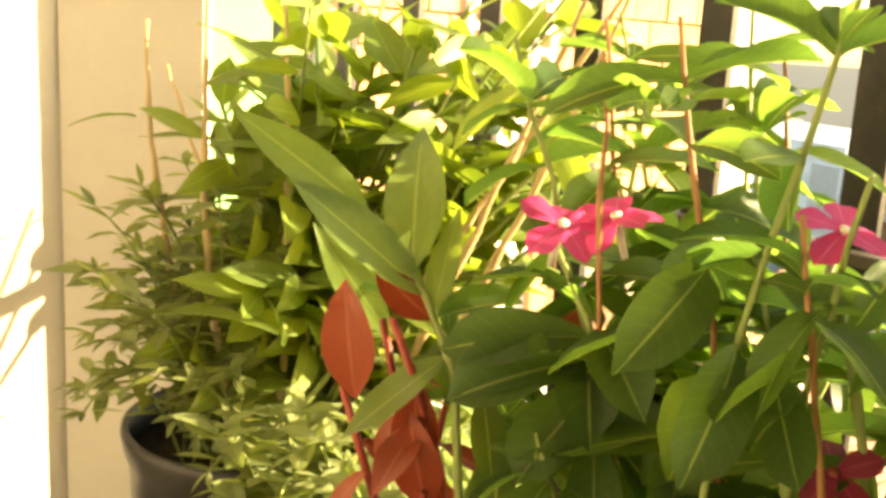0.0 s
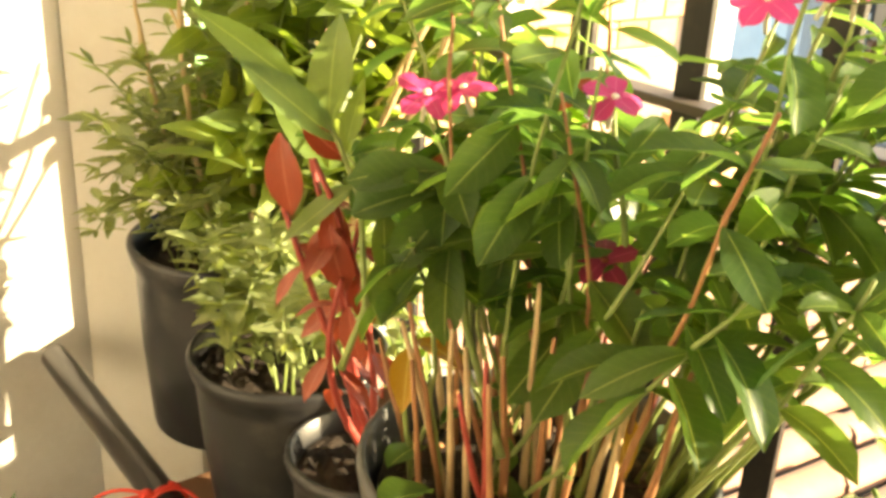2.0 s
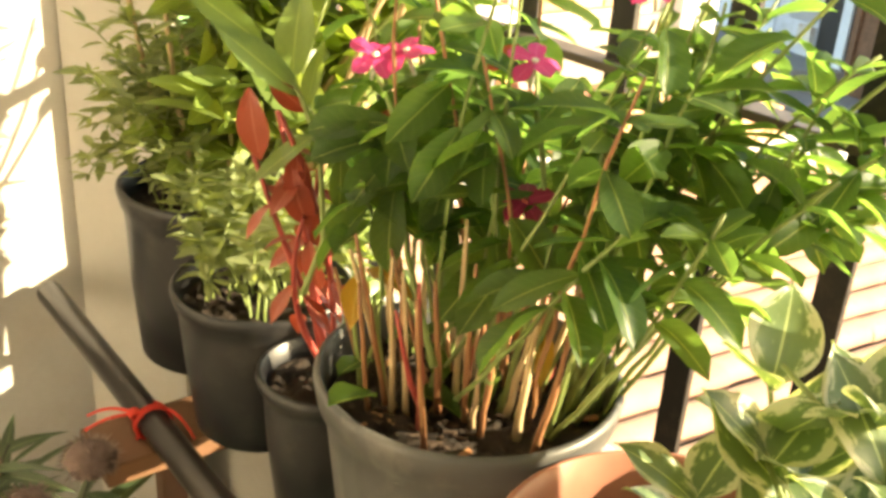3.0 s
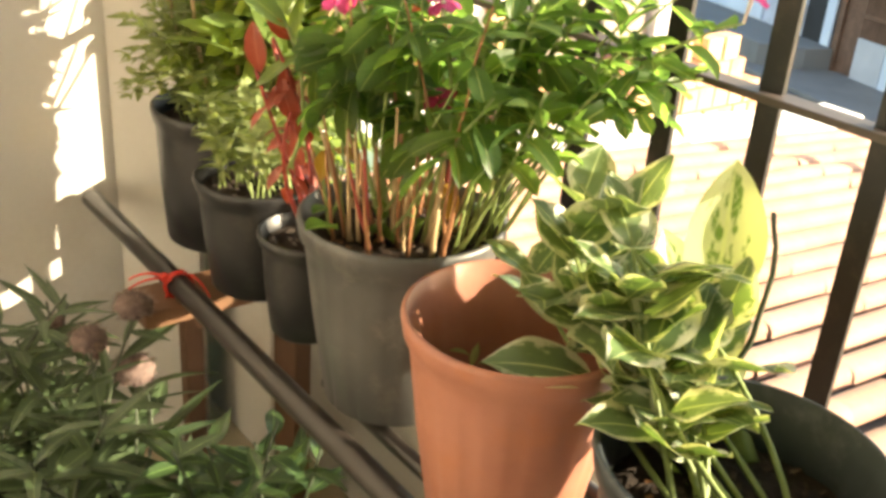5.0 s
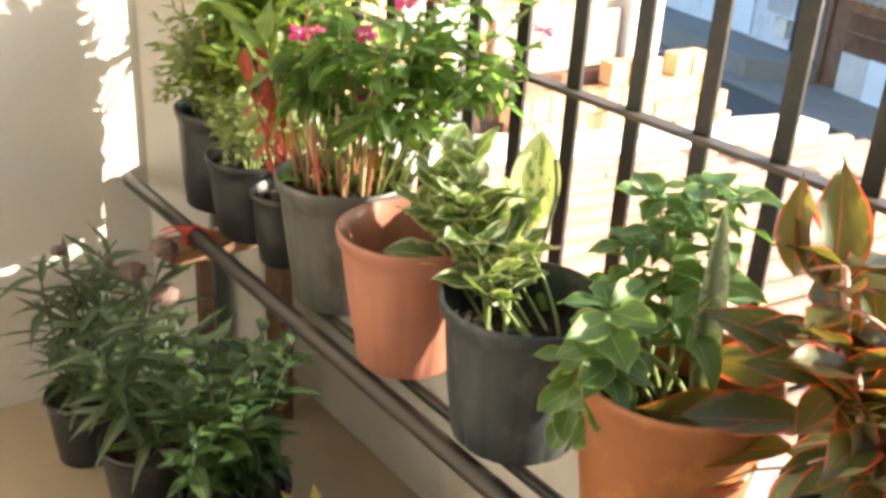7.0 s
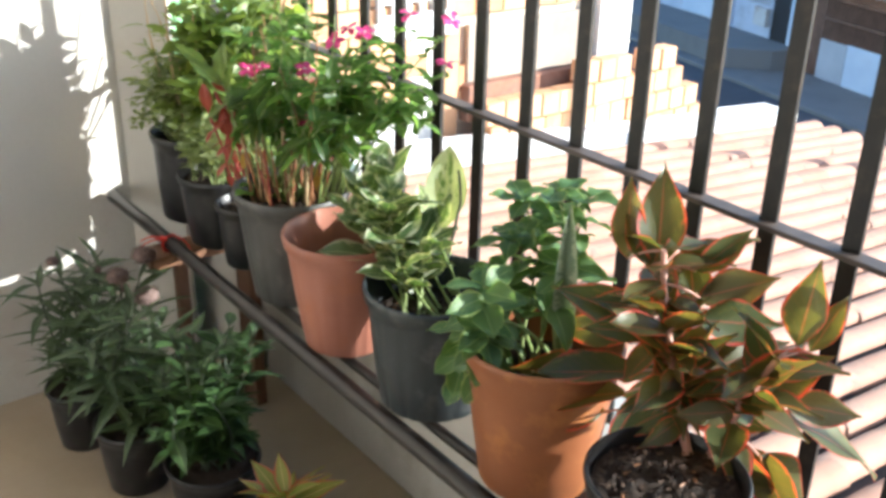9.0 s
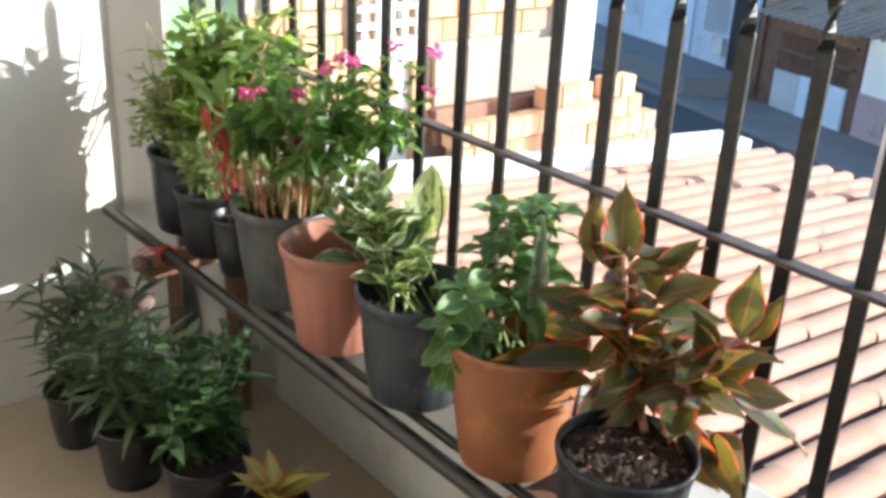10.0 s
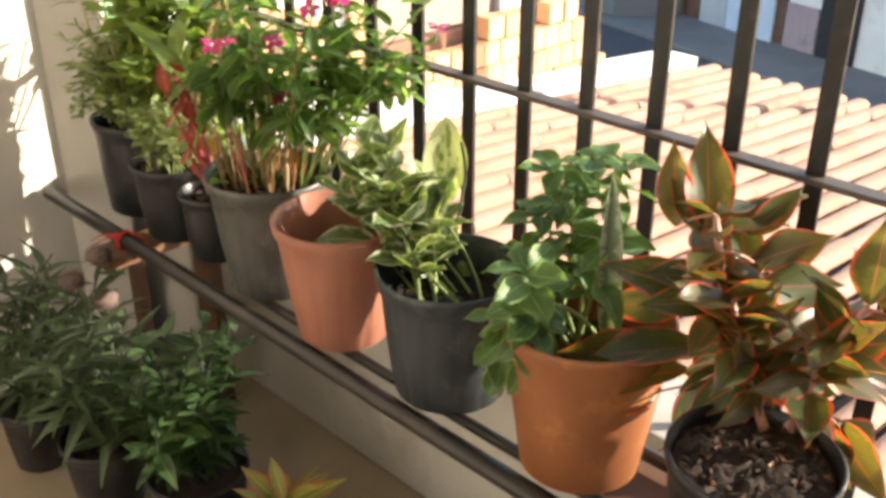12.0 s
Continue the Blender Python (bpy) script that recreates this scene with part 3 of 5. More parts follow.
def vinca_stalk(parent, base, top, rng, first=0.5, pairs=6, size=0.075, stem="stem_green", arch=0.0):
    """An upright stem with crossed pairs of oblong leaves and a whorl at its head."""
    b = bmesh.new()
    pts = bend(base, top, (rng.uniform(-0.015, 0.015), rng.uniform(-0.015, 0.015), arch), 12, 0.0015, rng)
    tube(b, pts, 0.0019, 0.0010, 6, 0.25, 3)
    part("stem", b, stem, parent, smooth=True)
    a0 = rng.uniform(0, math.pi)
    rise = max(0.05, Vector(top).z)
    first = min(0.8, max(first, 0.125 / rise))
    for i in range(pairs):
        t = first + (1 - first) * i / max(1, pairs - 1)
        k = t * (len(pts) - 1)
        p = pts[min(int(k), len(pts) - 2)].lerp(pts[min(int(k) + 1, len(pts) - 1)], k - int(k))
        s = size * (0.75 + 0.45 * math.sin(math.pi * min(1, 0.25 + 0.7 * t))) * rng.uniform(0.85, 1.12)
        if i == pairs - 1:
            s *= 0.72
        for side in (0, math.pi):
            a = a0 + i * math.pi / 2 + side + rng.uniform(-0.35, 0.35)
            lift = rng.uniform(-0.60, 0.40) + (0.55 if i >= pairs - 2 else 0)
            d = Vector((math.cos(a), math.sin(a), lift))
            mid = parent.location + p + d.normalized() * s * 0.5
            if shades_bloom(mid) or in_gap(mid):
                continue
            m = facing(p, d, s, (0, 0, 1), rng.uniform(-38, 38), rng.uniform(0.82, 1.08))
            TALLY[parent.name] = TALLY.get(parent.name, 0) + 1
            if TALLY[parent.name] > 270:
                SPARE.setdefault(parent.name, []).append((LEAVES[f"vinca{rng.randrange(4)}"], m))
            else:
                piece("leaf", LEAVES[f"vinca{rng.randrange(4)}"], parent, m)
    return pts[-1]


def hero_stalk(parent, origin, path, leaves, keys, rng, stem="stem_green", wide=1.0):
    """A stem along path with leaves given as base and tip."""
    pts = [Vector(q) - origin for q in path]
    smooth_pts = []
    for a, c in zip(pts, pts[1:]):
        smooth_pts += [a.lerp(c, t / 4) for t in range(4)]
    smooth_pts.append(pts[-1])
    b = bmesh.new()
    tube(b, smooth_pts, 0.0024, 0.0014, 7, 0.2, 4)
    part("stem", b, stem, parent, smooth=True)
    for p, t in leaves:
        p, t = Vector(p) - origin, Vector(t) - origin
        near = min(smooth_pts, key=lambda q: (q - p).length)
        d = t - near
        piece("leaf", LEAVES[keys[rng.randrange(len(keys))]], parent, facing(near, d, d.length, (-0.35, -0.45, 0.8), rng.uniform(-25, 25), wide))


def grow(parent, base, top, rng, keys, size, n, first=0.35, lift=0.35, stem="stem_green", r=0.0028, angle=2.4, droop=0.0, bow=0.02):
    """A stem with n leaves set spirally."""
    b = bmesh.new()
    pts = bend(base, top, (rng.uniform(-bow, bow), rng.uniform(-bow, bow), 0), 10)
    tube(b, pts, r, r * 0.55, 6)
    part("stem", b, stem, parent, smooth=True)
    a = rng.uniform(0, 6.28)
    for i in range(n):
        t = first + (1 - first) * i / max(1, n - 1)
        k = t * (len(pts) - 1)
        p = pts[min(int(k), len(pts) - 2)].lerp(pts[min(int(k) + 1, len(pts) - 1)], k - int(k))
        a += angle + rng.uniform(-0.3, 0.3)
        up = lift * (0.4 + t) - droop * (1 - t)
        d = Vector((math.cos(a), math.sin(a), up + rng.uniform(-0.2, 0.2)))
        s = size * rng.uniform(0.75, 1.15) * (0.8 + 0.3 * math.sin(math.pi * t))
        if in_gap(parent.location + p + d.normalized() * s * 0.5):
            continue
        piece("leaf", LEAVES[keys[rng.randrange(len(keys))]], parent, facing(p, d, s, (0, 0, 1), rng.uniform(-20, 20)))


def plant(name, where, label):
    return thing(name, where, label, "plant")


# ---- the row of pots ----
P1, z1 = make_pot("plant_pot", (-0.218, 0.824, SHELF), 0.100, 0.086, 0.197, "black_pot", "tall dark grey plastic pot by the end wall", 0.86)
P2, z2 = make_pot("plant_pot", (-0.247, 0.662, SHELF), 0.084, 0.066, 0.154, "black_pot", "black plastic pot of trailing herb on the shelf", 0.86)
P3, z3 = make_pot("plant_pot", (-0.256, 0.525, SHELF), 0.060, 0.046, 0.133, "black_pot", "small black nursery pot with red-stemmed plant", 0.86)
P4, z4 = make_pot("plant_pot", (-0.242, 0.357, SHELF), 0.108, 0.078, 0.217, "grey_pot", "large grey fluted plastic pot of pink periwinkle", 0.88, 14, lip=0.009)
P5, z5 = make_pot("plant_pot", (-0.263, 0.142, SHELF), 0.105, 0.073, 0.211, "terra", "terracotta-coloured plastic pot almost empty", 0.45, 14, lip=0.009)
P6, z6 = make_pot("plant_pot", (-0.250, -0.090, SHELF), 0.108, 0.083, 0.203, "blue_pot", "dark blue-grey plastic pot of variegated plants", 0.72, 14, lip=0.009)
P7, z7 = make_pot("plant_pot", (-0.250, -0.335, SHELF), 0.110, 0.080, 0.225, "orange", "orange terracotta plastic pot of leafy basil", 0.72)
P8, z8 = make_pot("plant_pot", (-0.300, -0.600, SHELF), 0.094, 0.074, 0.185, "black_pot", "glossy black pot of red-edged aglaonema", 0.90)

def litter(pot, r, z, n, seed):
    """Bark chips, crumbs and dry bits strewn on the soil."""
    q = random.Random(seed)
    for mat, share, lo, hi in (("chip", 0.9, 0.004, 0.011), ("stem_brown", 0.05, 0.005, 0.012)):
        b = bmesh.new()
        for i in range(int(n * share)):
            a, rr = q.uniform(0, 6.28), r * math.sqrt(q.random())
            m = Matrix.Translation((rr * math.cos(a), rr * math.sin(a), z + q.uniform(0.0, 0.007))) @ Matrix.Rotation(q.uniform(0, 6.28), 4, "Z") @ Matrix.Rotation(q.uniform(-0.6, 0.6), 4, "X")
            k = q.uniform(lo, hi)
            m = m @ Matrix.Diagonal((k, k * q.uniform(0.15, 0.5), k * q.uniform(0.12, 0.3), 1))
            bmesh.ops.create_cube(b, size=1.0, matrix=m)
        tagged(part("litter", b, mat, pot, "bark chips and dry bits on the soil"), kind="stuff")


litter(P8, 0.078, z8, 260, 1)
litter(P4, 0.090, z4, 220, 2)
litter(P6, 0.085, z6, 120, 3)
litter(P5, 0.070, z5, 60, 4)

rng = random.Random(4)
# periwinkle
V0 = Vector((-0.242, 0.357, SHELF + z4))
vin = plant("periwinkle", V0, "bushy pink periwinkle with dark green leaves in the grey pot")
FLOWERS = [((-0.272, 0.445, 0.922), 2, 0), ((-0.200, 0.362, 0.921), 1, 0), ((-0.210, 0.352, 0.835), 1, 1), ((-0.185, 0.285, 0.985), 1, 0), ((-0.140, 0.312, 0.995), 3, 0), ((-0.110, 0.175, 1.052), 1, 0), ((-0.066, 0.117, 1.038), 1, 0), ((-0.091, 0.097, 0.975), 1, 0)]
CLEAR += [Vector(f[0]) for f in FLOWERS]


def loose_base(rng, r):
    a, q = rng.uniform(0, 6.28), r * math.sqrt(rng.random())
    return Vector((q * math.cos(a), q * math.sin(a), -0.003))


S1 = [(-0.288, 0.339, 0.737), (-0.268, 0.402, 0.788), (-0.26, 0.424, 0.849), (-0.261, 0.438, 0.88), (-0.266, 0.457, 0.91)]
L1 = [((-0.268, 0.431, 0.874), (-0.312, 0.466, 0.875)), ((-0.272, 0.423, 0.865), (-0.316, 0.457, 0.856)), ((-0.254, 0.444, 0.885), (-0.209, 0.433, 0.914)), ((-0.275, 0.42, 0.859), (-0.302, 0.431, 0.824)), ((-0.276, 0.417, 0.86), (-0.254, 0.393, 0.839)), ((-0.274, 0.411, 0.855), (-0.198, 0.368, 0.845)), ((-0.275, 0.405, 0.839), (-0.256, 0.364, 0.815)), ((-0.26, 0.452, 0.902), (-0.236, 0.437, 0.906))]
S2 = [(-0.269, 0.306, 0.735), (-0.201, 0.337, 0.812), (-0.195, 0.355, 0.862), (-0.194, 0.366, 0.889), (-0.181, 0.384, 0.911)]
L2 = [((-0.193, 0.366, 0.889), (-0.218, 0.401, 0.903)), ((-0.19, 0.369, 0.88), (-0.157, 0.364, 0.911)), ((-0.193, 0.359, 0.866), (-0.219, 0.393, 0.868)), ((-0.197, 0.347, 0.839), (-0.241, 0.365, 0.831)), ((-0.197, 0.345, 0.834), (-0.169, 0.334, 0.854)), ((-0.201, 0.337, 0.815), (-0.181, 0.303, 0.796)), ((-0.197, 0.356, 0.85), (-0.173, 0.316, 0.855))]
VK = ["vinca0", "vinca1", "vinca2", "vinca3"]
hero_stalk(vin, V0, S1, L1, VK, rng, wide=1.05)
hero_stalk(vin, V0, S2, L2, VK, rng, wide=1.05)


def flower_cluster(parent, top, count, dark):
    for q in range(count):
        off = Vector((0.026 * q - 0.010 * q * q, -0.018 * q + rng.uniform(-0.006, 0.006), 0.016 + rng.uniform(-0.004, 0.008)))
        vinca_flower(parent, top + off, (-0.25 + rng.uniform(-0.3, 0.3), -0.3 + rng.uniform(-0.3, 0.3), 0.75 + rng.uniform(-0.2, 0.2)), 0.0195, dark)


for k, ((x, y, z), count, dark) in enumerate(FLOWERS[:5]):
    top = Vector((x, y, z - 0.018)) - V0
    if k > 1:
        vinca_stalk(vin, loose_base(rng, 0.075), top, rng, 0.45, 6, 0.050, "stem_green")
    flower_cluster(vin, top, count, dark)
for i in range(26):
    y = rng.uniform(0.22, 0.54)
    x = rng.uniform(-0.29, -0.08)
    z = rng.uniform(0.86, 1.06) - 0.35 * max(0.0, -0.22 - x)
    base = loose_base(rng, 0.085)
    top = Vector((x, y, z)) - V0
    base.xy = base.xy * 0.5 + Vector((max(-0.07, min(0.07, top.x)), max(-0.07, min(0.07, top.y)))) * 0.5
    vinca_stalk(vin, base, top, rng, 0.50, rng.choice((6, 7, 8)), 0.050, rng.choice(("stem_green", "stem_green", "stem_brown")))
for i in range(6):
    x, y, z = rng.uniform(-0.25, -0.12), rng.uniform(0.14, 0.30), rng.uniform(0.86, 1.00)
    top = Vector((x, y, z)) - V0
    base = Vector((max(-0.07, min(0.07, top.x)), max(-0.075, top.y), 0)) * rng.uniform(0.6, 1.0)
    vinca_stalk(vin, base + Vector((0, 0, -0.003)), top, rng, 0.30, 6, 0.048, "stem_green")
# branches that lean out of the pot towards the railing
for k, ((x, y, z), count, dark) in enumerate(FLOWERS[5:]):
    top = Vector((x, y, z - 0.018)) - V0
    vinca_stalk(vin, Vector((0.055, -0.055, -0.003)) + loose_base(rng, 0.02), top, rng, 0.50, 6, 0.044, "stem_green", 0.045)
    flower_cluster(vin, top, count, dark)
for x, y, z in ((-0.125, 0.150, 0.92), (-0.100, 0.190, 0.96), (-0.090, 0.130, 0.90), (-0.120, 0.290, 1.00), (-0.155, 0.260, 0.98), (-0.100, 0.265, 0.96), (-0.035, 0.230, 0.90), (-0.040, 0.200, 0.84)):
    vinca_stalk(vin, Vector((0.050, -0.060, -0.003)) + loose_base(rng, 0.02), Vector((x, y, z)) - V0, rng, 0.45, 6, 0.044, "stem_green", 0.045)
for i in range(46):
    p0 = loose_base(rng, 0.088)
    lean = rng.uniform(0.0, 0.035)
    a = math.atan2(p0.y, p0.x)
    b = bmesh.new()
    tube(b, bend(p0, p0 + Vector((lean * math.cos(a), lean * math.sin(a), rng.uniform(0.07, 0.15))), (0, 0, 0), 6, 0.001, rng), rng.uniform(0.0020, 0.0032), 0.0012, 7, 0.25, 2)
    part("stem", b, rng.choice(["stem_brown", "stem_brown", "stem_dry", "stem_dry", "stem_green", "stem_brown", "stem_red"]), vin, smooth=True)
for i in range(9):
    p0 = loose_base(rng, 0.08)
    piece("leaf", LEAVES[f"vinca{rng.randrange(4)}"], vin, facing(p0 + Vector((0, 0, rng.uniform(0.01, 0.05))), (rng.uniform(-1, 1), rng.uniform(-1, 1), rng.uniform(-0.2, 0.6)), rng.uniform(0.03, 0.05)))
for p, d in (((-0.055, 0.06, 0.085), (-0.5, -0.6, -0.1)), ((-0.035, 0.085, 0.075), (0.2, -0.8, 0.1)), ((0.04, -0.02, 0.06), (-0.4, -0.7, -0.4))):
    piece("leaf", LEAVES["yellowing"], vin, facing(p, d, 0.045))

joined_leaves("foliage", vin, SPARE[vin.name], "glossy dark green periwinkle leaves")

# tall cane plant
C0 = Vector((-0.215, 0.815, SHELF + z1))
cane = plant("cane_plant", C0, "tall yellow-green cane plant with lance leaves by the wall")
for x, y, z, n, dry in ((-0.12, 1.06, 0.90, 9, 0), (-0.10, 1.02, 0.98, 10, 0), (-0.14, 1.12, 0.88, 8, 0), (-0.04, 1.00, 1.00, 10, 0), (0.00, 0.93, 0.98, 10, 0), (0.03, 0.86, 1.00, 9, 0), (-0.07, 0.90, 0.93, 10, 0), (-0.13, 0.96, 0.86, 9, 0), (-0.02, 0.82, 0.95, 9, 0), (-0.10, 0.84, 0.84, 8, 0), (0.02, 0.90, 0.90, 9, 0), (0.05, 0.82, 0.86, 8, 0), (-0.03, 0.88, 0.84, 9, 0), (0.0, 0.78, 0.88, 8, 0), (-0.06, 0.98, 0.92, 9, 0), (0.04, 0.97, 0.88, 8, 0), (-0.05, 1.08, 0.82, 8, 0)):
    top = Vector((-0.215 + 0.9 * (x + 0.135), 0.815 + 0.9 * (y - 1.015), min(z, 0.95) + 0.07)) - C0
    grow(cane, loose_base(rng, 0.05), top, rng, ["cane0", "cane1", "cane2", "cane3"], 0.070, n, 0.42, 0.7, "stem_green", 0.0028)
for i in range(5):
    top = Vector((rng.uniform(-0.15, -0.02), rng.uniform(0.86, 1.00), rng.uniform(0.86, 1.06))) - C0
    grow(cane, Vector((0.045, 0.05, -0.003)) + loose_base(rng, 0.025), top, rng, ["cane0", "cane1", "cane2", "cane3"], 0.066, 15, 0.10, 0.5, "stem_green", 0.0024)
# added leafy stalks, placed and turned to the sun so they shade the end wall
items = []
stalks = bmesh.new()
made = 0
while made < 46:
    if made < 30:
        top = Vector((rng.uniform(-0.27, 0.0), rng.uniform(0.66, 0.95), rng.uniform(0.76, 1.02)))
    else:
        top = Vector((rng.uniform(-0.115, -0.055), rng.uniform(0.72, 0.88), rng.uniform(0.52, 0.78)))
    at = cast(top)
    if not (-0.80 < at.x < -0.39 and (0.60 if made < 30 else 0.36) < at.y < 0.83):
        continue
    made += 1
    pts = bend(Vector((0.02, 0.0, -0.003)) + loose_base(rng, 0.05), top - C0, (rng.uniform(-0.02, 0.02), rng.uniform(-0.02, 0.02), 0.02 if made < 31 else 0.07), 12)
    tube(stalks, pts, 0.0020, 0.0010, 5)
    a = rng.uniform(0, 6.28)
    for q in pts[2:] + [pts[-1]] * 2:
        for side in (0, math.pi):
            a += 2.4
            d = Vector((math.cos(a), math.sin(a), rng.uniform(-0.3, 0.5))).normalized()
            size = rng.uniform(0.045, 0.066)
            at = cast(C0 + q + d * size * 0.5)
            if at.x > -0.374 or at.y > 0.84 or cast(C0 + q + d * size).x > -0.364:
                continue
            items.append((LEAVES[f"cane{rng.randrange(4)}"], facing(q, d, size, SUN_TO + Vector((0, 0, 0.35)), rng.uniform(-25, 25), 1.15)))
tagged(part("side_growth", stalks, "stem_green", cane, smooth=True), kind="stuff")
joined_leaves("foliage", cane, items, "yellow-green lance leaves added to shade the end wall")
for x0, y0, x, y, z in ((-0.03, 0.01, -0.300, 0.833, 0.990), (-0.03, -0.02, -0.260, 0.822, 1.020), (0.00, -0.02, -0.235, 0.760, 1.010), (0.02, -0.03, -0.240, 0.953, 0.955), (0.05, -0.05, -0.120, 0.585, 1.040), (0.05, -0.06, -0.118, 0.560, 1.030), (0.03, 0.02, -0.100, 0.560, 1.060)):
    b = bmesh.new()
    tube(b, bend((x0, y0, -0.003), Vector((x, y, z)) - C0, (rng.uniform(-0.02, 0.02), rng.uniform(-0.015, 0.015), 0), 25, 0.0012, rng), 0.0036, 0.0012, 8, 0.45, 4)
    part("cane", b, "stem_dry", cane, "dry jointed tan cane", smooth=True)
for p, t, s in (((-0.318, 0.775, 0.8), (-0.238, 0.637, 0.847), 0.094), ((-0.217, 0.647, 0.808), (-0.266, 0.67, 0.886), 0.084), ((-0.239, 0.823, 0.936), (-0.239, 0.768, 0.832), 0.088), ((-0.202, 0.604, 0.816), (-0.255, 0.679, 0.887), 0.08), ((-0.16, 0.572, 0.94), (-0.147, 0.525, 0.857), 0.08), ((-0.182, 0.642, 0.918), (-0.168, 0.591, 1.004), 0.08), ((-0.294, 0.874, 0.921), (-0.35, 0.944, 0.925), 0.056), ((-0.3, 0.837, 0.809), (-0.35, 0.883, 0.763), 0.048)):
    p, t = Vector(p) - C0, Vector(t) - C0
    piece("leaf", LEAVES[f"cane{rng.randrange(4)}"], cane, facing(p, t - p, s, (-0.45, -0.4, 0.8), rng.uniform(-40, 40), 0.74))

S3 = [(-0.308, 0.477, 0.734), (-0.296, 0.468, 0.779), (-0.29, 0.486, 0.844), (-0.295, 0.504, 0.877), (-0.31, 0.528, 0.909)]
L3 = [((-0.296, 0.498, 0.881), (-0.345, 0.538, 0.929)), ((-0.29, 0.49, 0.854), (-0.337, 0.505, 0.819)), ((-0.288, 0.503, 0.864), (-0.272, 0.515, 0.915)), ((-0.28, 0.494, 0.845), (-0.242, 0.467, 0.859)), ((-0.3, 0.511, 0.889), (-0.276, 0.546, 0.961)), ((-0.308, 0.526, 0.906), (-0.364, 0.556, 0.957))]
hero_stalk(cane, C0, S3, L3, ["cane0", "cane1", "cane2", "cane3"], rng, wide=0.9)

# trailing herbs
for wh, zz, n, spread, up in (((-0.218, 0.824), SHELF + z1, 56, 0.125, 0.22), ((-0.247, 0.662), SHELF + z2, 40, 0.08, 0.12)):
    herb = plant("trailing_herb", (wh[0], wh[1], zz), "small-leaved grey-green herb spilling over its pot")
    items = []
    b = bmesh.new()
    for i in range(n):
        base = loose_base(rng, 0.058)
        out = rng.uniform(0.3, 1.0) * spread
        a2 = rng.uniform(2.6, 5.0) if i % 2 else rng.uniform(0.2, 3.0)
        top = base + Vector((out * math.cos(a2), out * math.sin(a2), rng.uniform(0.03, up)))
        pts = bend(base, top, (0, 0, rng.uniform(0.02, 0.05)), 10)
        if any(in_gap(herb.location + q) for q in pts[3:]):
            continue
        tube(b, pts, 0.0014, 0.0008, 4)
        for q in range(2, 10):
            a = rng.uniform(0, 3.14)
            for s in (0, math.pi):
                d = Vector((math.cos(a + s), math.sin(a + s), rng.uniform(-0.2, 0.6)))
                items.append((LEAVES[f"herb{rng.randrange(3)}"], facing(pts[q], d, rng.uniform(0.018, 0.034), (0, 0, 1), rng.uniform(-30, 30))))
        d0 = (pts[-1] - pts[-2]).normalized()
        for q in range(4):
            items.append((LEAVES[f"herb{rng.randrange(3)}"], facing(pts[-1], d0 + Vector((rng.uniform(-0.8, 0.8), rng.uniform(-0.8, 0.8), rng.uniform(-0.2, 0.8))), rng.uniform(0.010, 0.020))))
    tagged(part("twig_work", b, "stem_green", herb), kind="stuff")
    joined_leaves("foliage", herb, items, "small oval grey-green leaves")

# red-stemmed plant
R0 = Vector((-0.256, 0.525, SHELF + z3))
redp = plant("red_plant", R0, "slender plant with crimson stems and hanging red leaves")
for x, y, z in ((-0.300, 0.530, 0.860), (-0.315, 0.500, 0.870), (-0.270, 0.510, 0.840), (-0.320, 0.530, 0.830), (-0.300, 0.490, 0.790)):
    grow(redp, loose_base(rng, 0.02), Vector((x, y, z)) - R0, rng, ["red0", "red1", "red2"], 0.040, 4, 0.45, -0.2, "stem_red", 0.0034, droop=1.0)
for p, d, s in (((-0.330, 0.515, 0.885), (0.05, -0.05, -1.0), 0.058), ((-0.315, 0.515, 0.890), (0.5, -0.1, -0.5), 0.042), ((-0.300, 0.500, 0.840), (0.0, 0.0, -1.0), 0.052), ((-0.310, 0.490, 0.83), (0.1, -0.1, -1.0), 0.055), ((-0.295, 0.490, 0.77), (0.1, 0.0, -1.0), 0.048), ((-0.285, 0.495, 0.79), (0.3, 0.1, -1.0), 0.048), ((-0.255, 0.470, 0.86), (0.5, -0.2, 0.5), 0.035), ((-0.200, 0.420, 0.905), (0.3, -0.4, 0.5), 0.032), ((-0.190, 0.410, 0.89), (0.8, -0.2, 0.1), 0.035)):
    piece("leaf", LEAVES[f"red{rng.randrange(3)}"], redp, facing(Vector(p) - R0, d, s, (-0.6, -0.7, 0.2), rng.uniform(-25, 25)))

# seedling in the empty pot
seed = plant("seedling", (-0.275, 0.190, SHELF + z5), "tiny green seedling in an almost empty pot")
for i in range(5):
    piece("leaf", LEAVES[f"herb{i % 3}"], seed, facing((0, 0, 0.012 * i), (math.cos(i * 2.3), math.sin(i * 2.3), 0.9), 0.026))

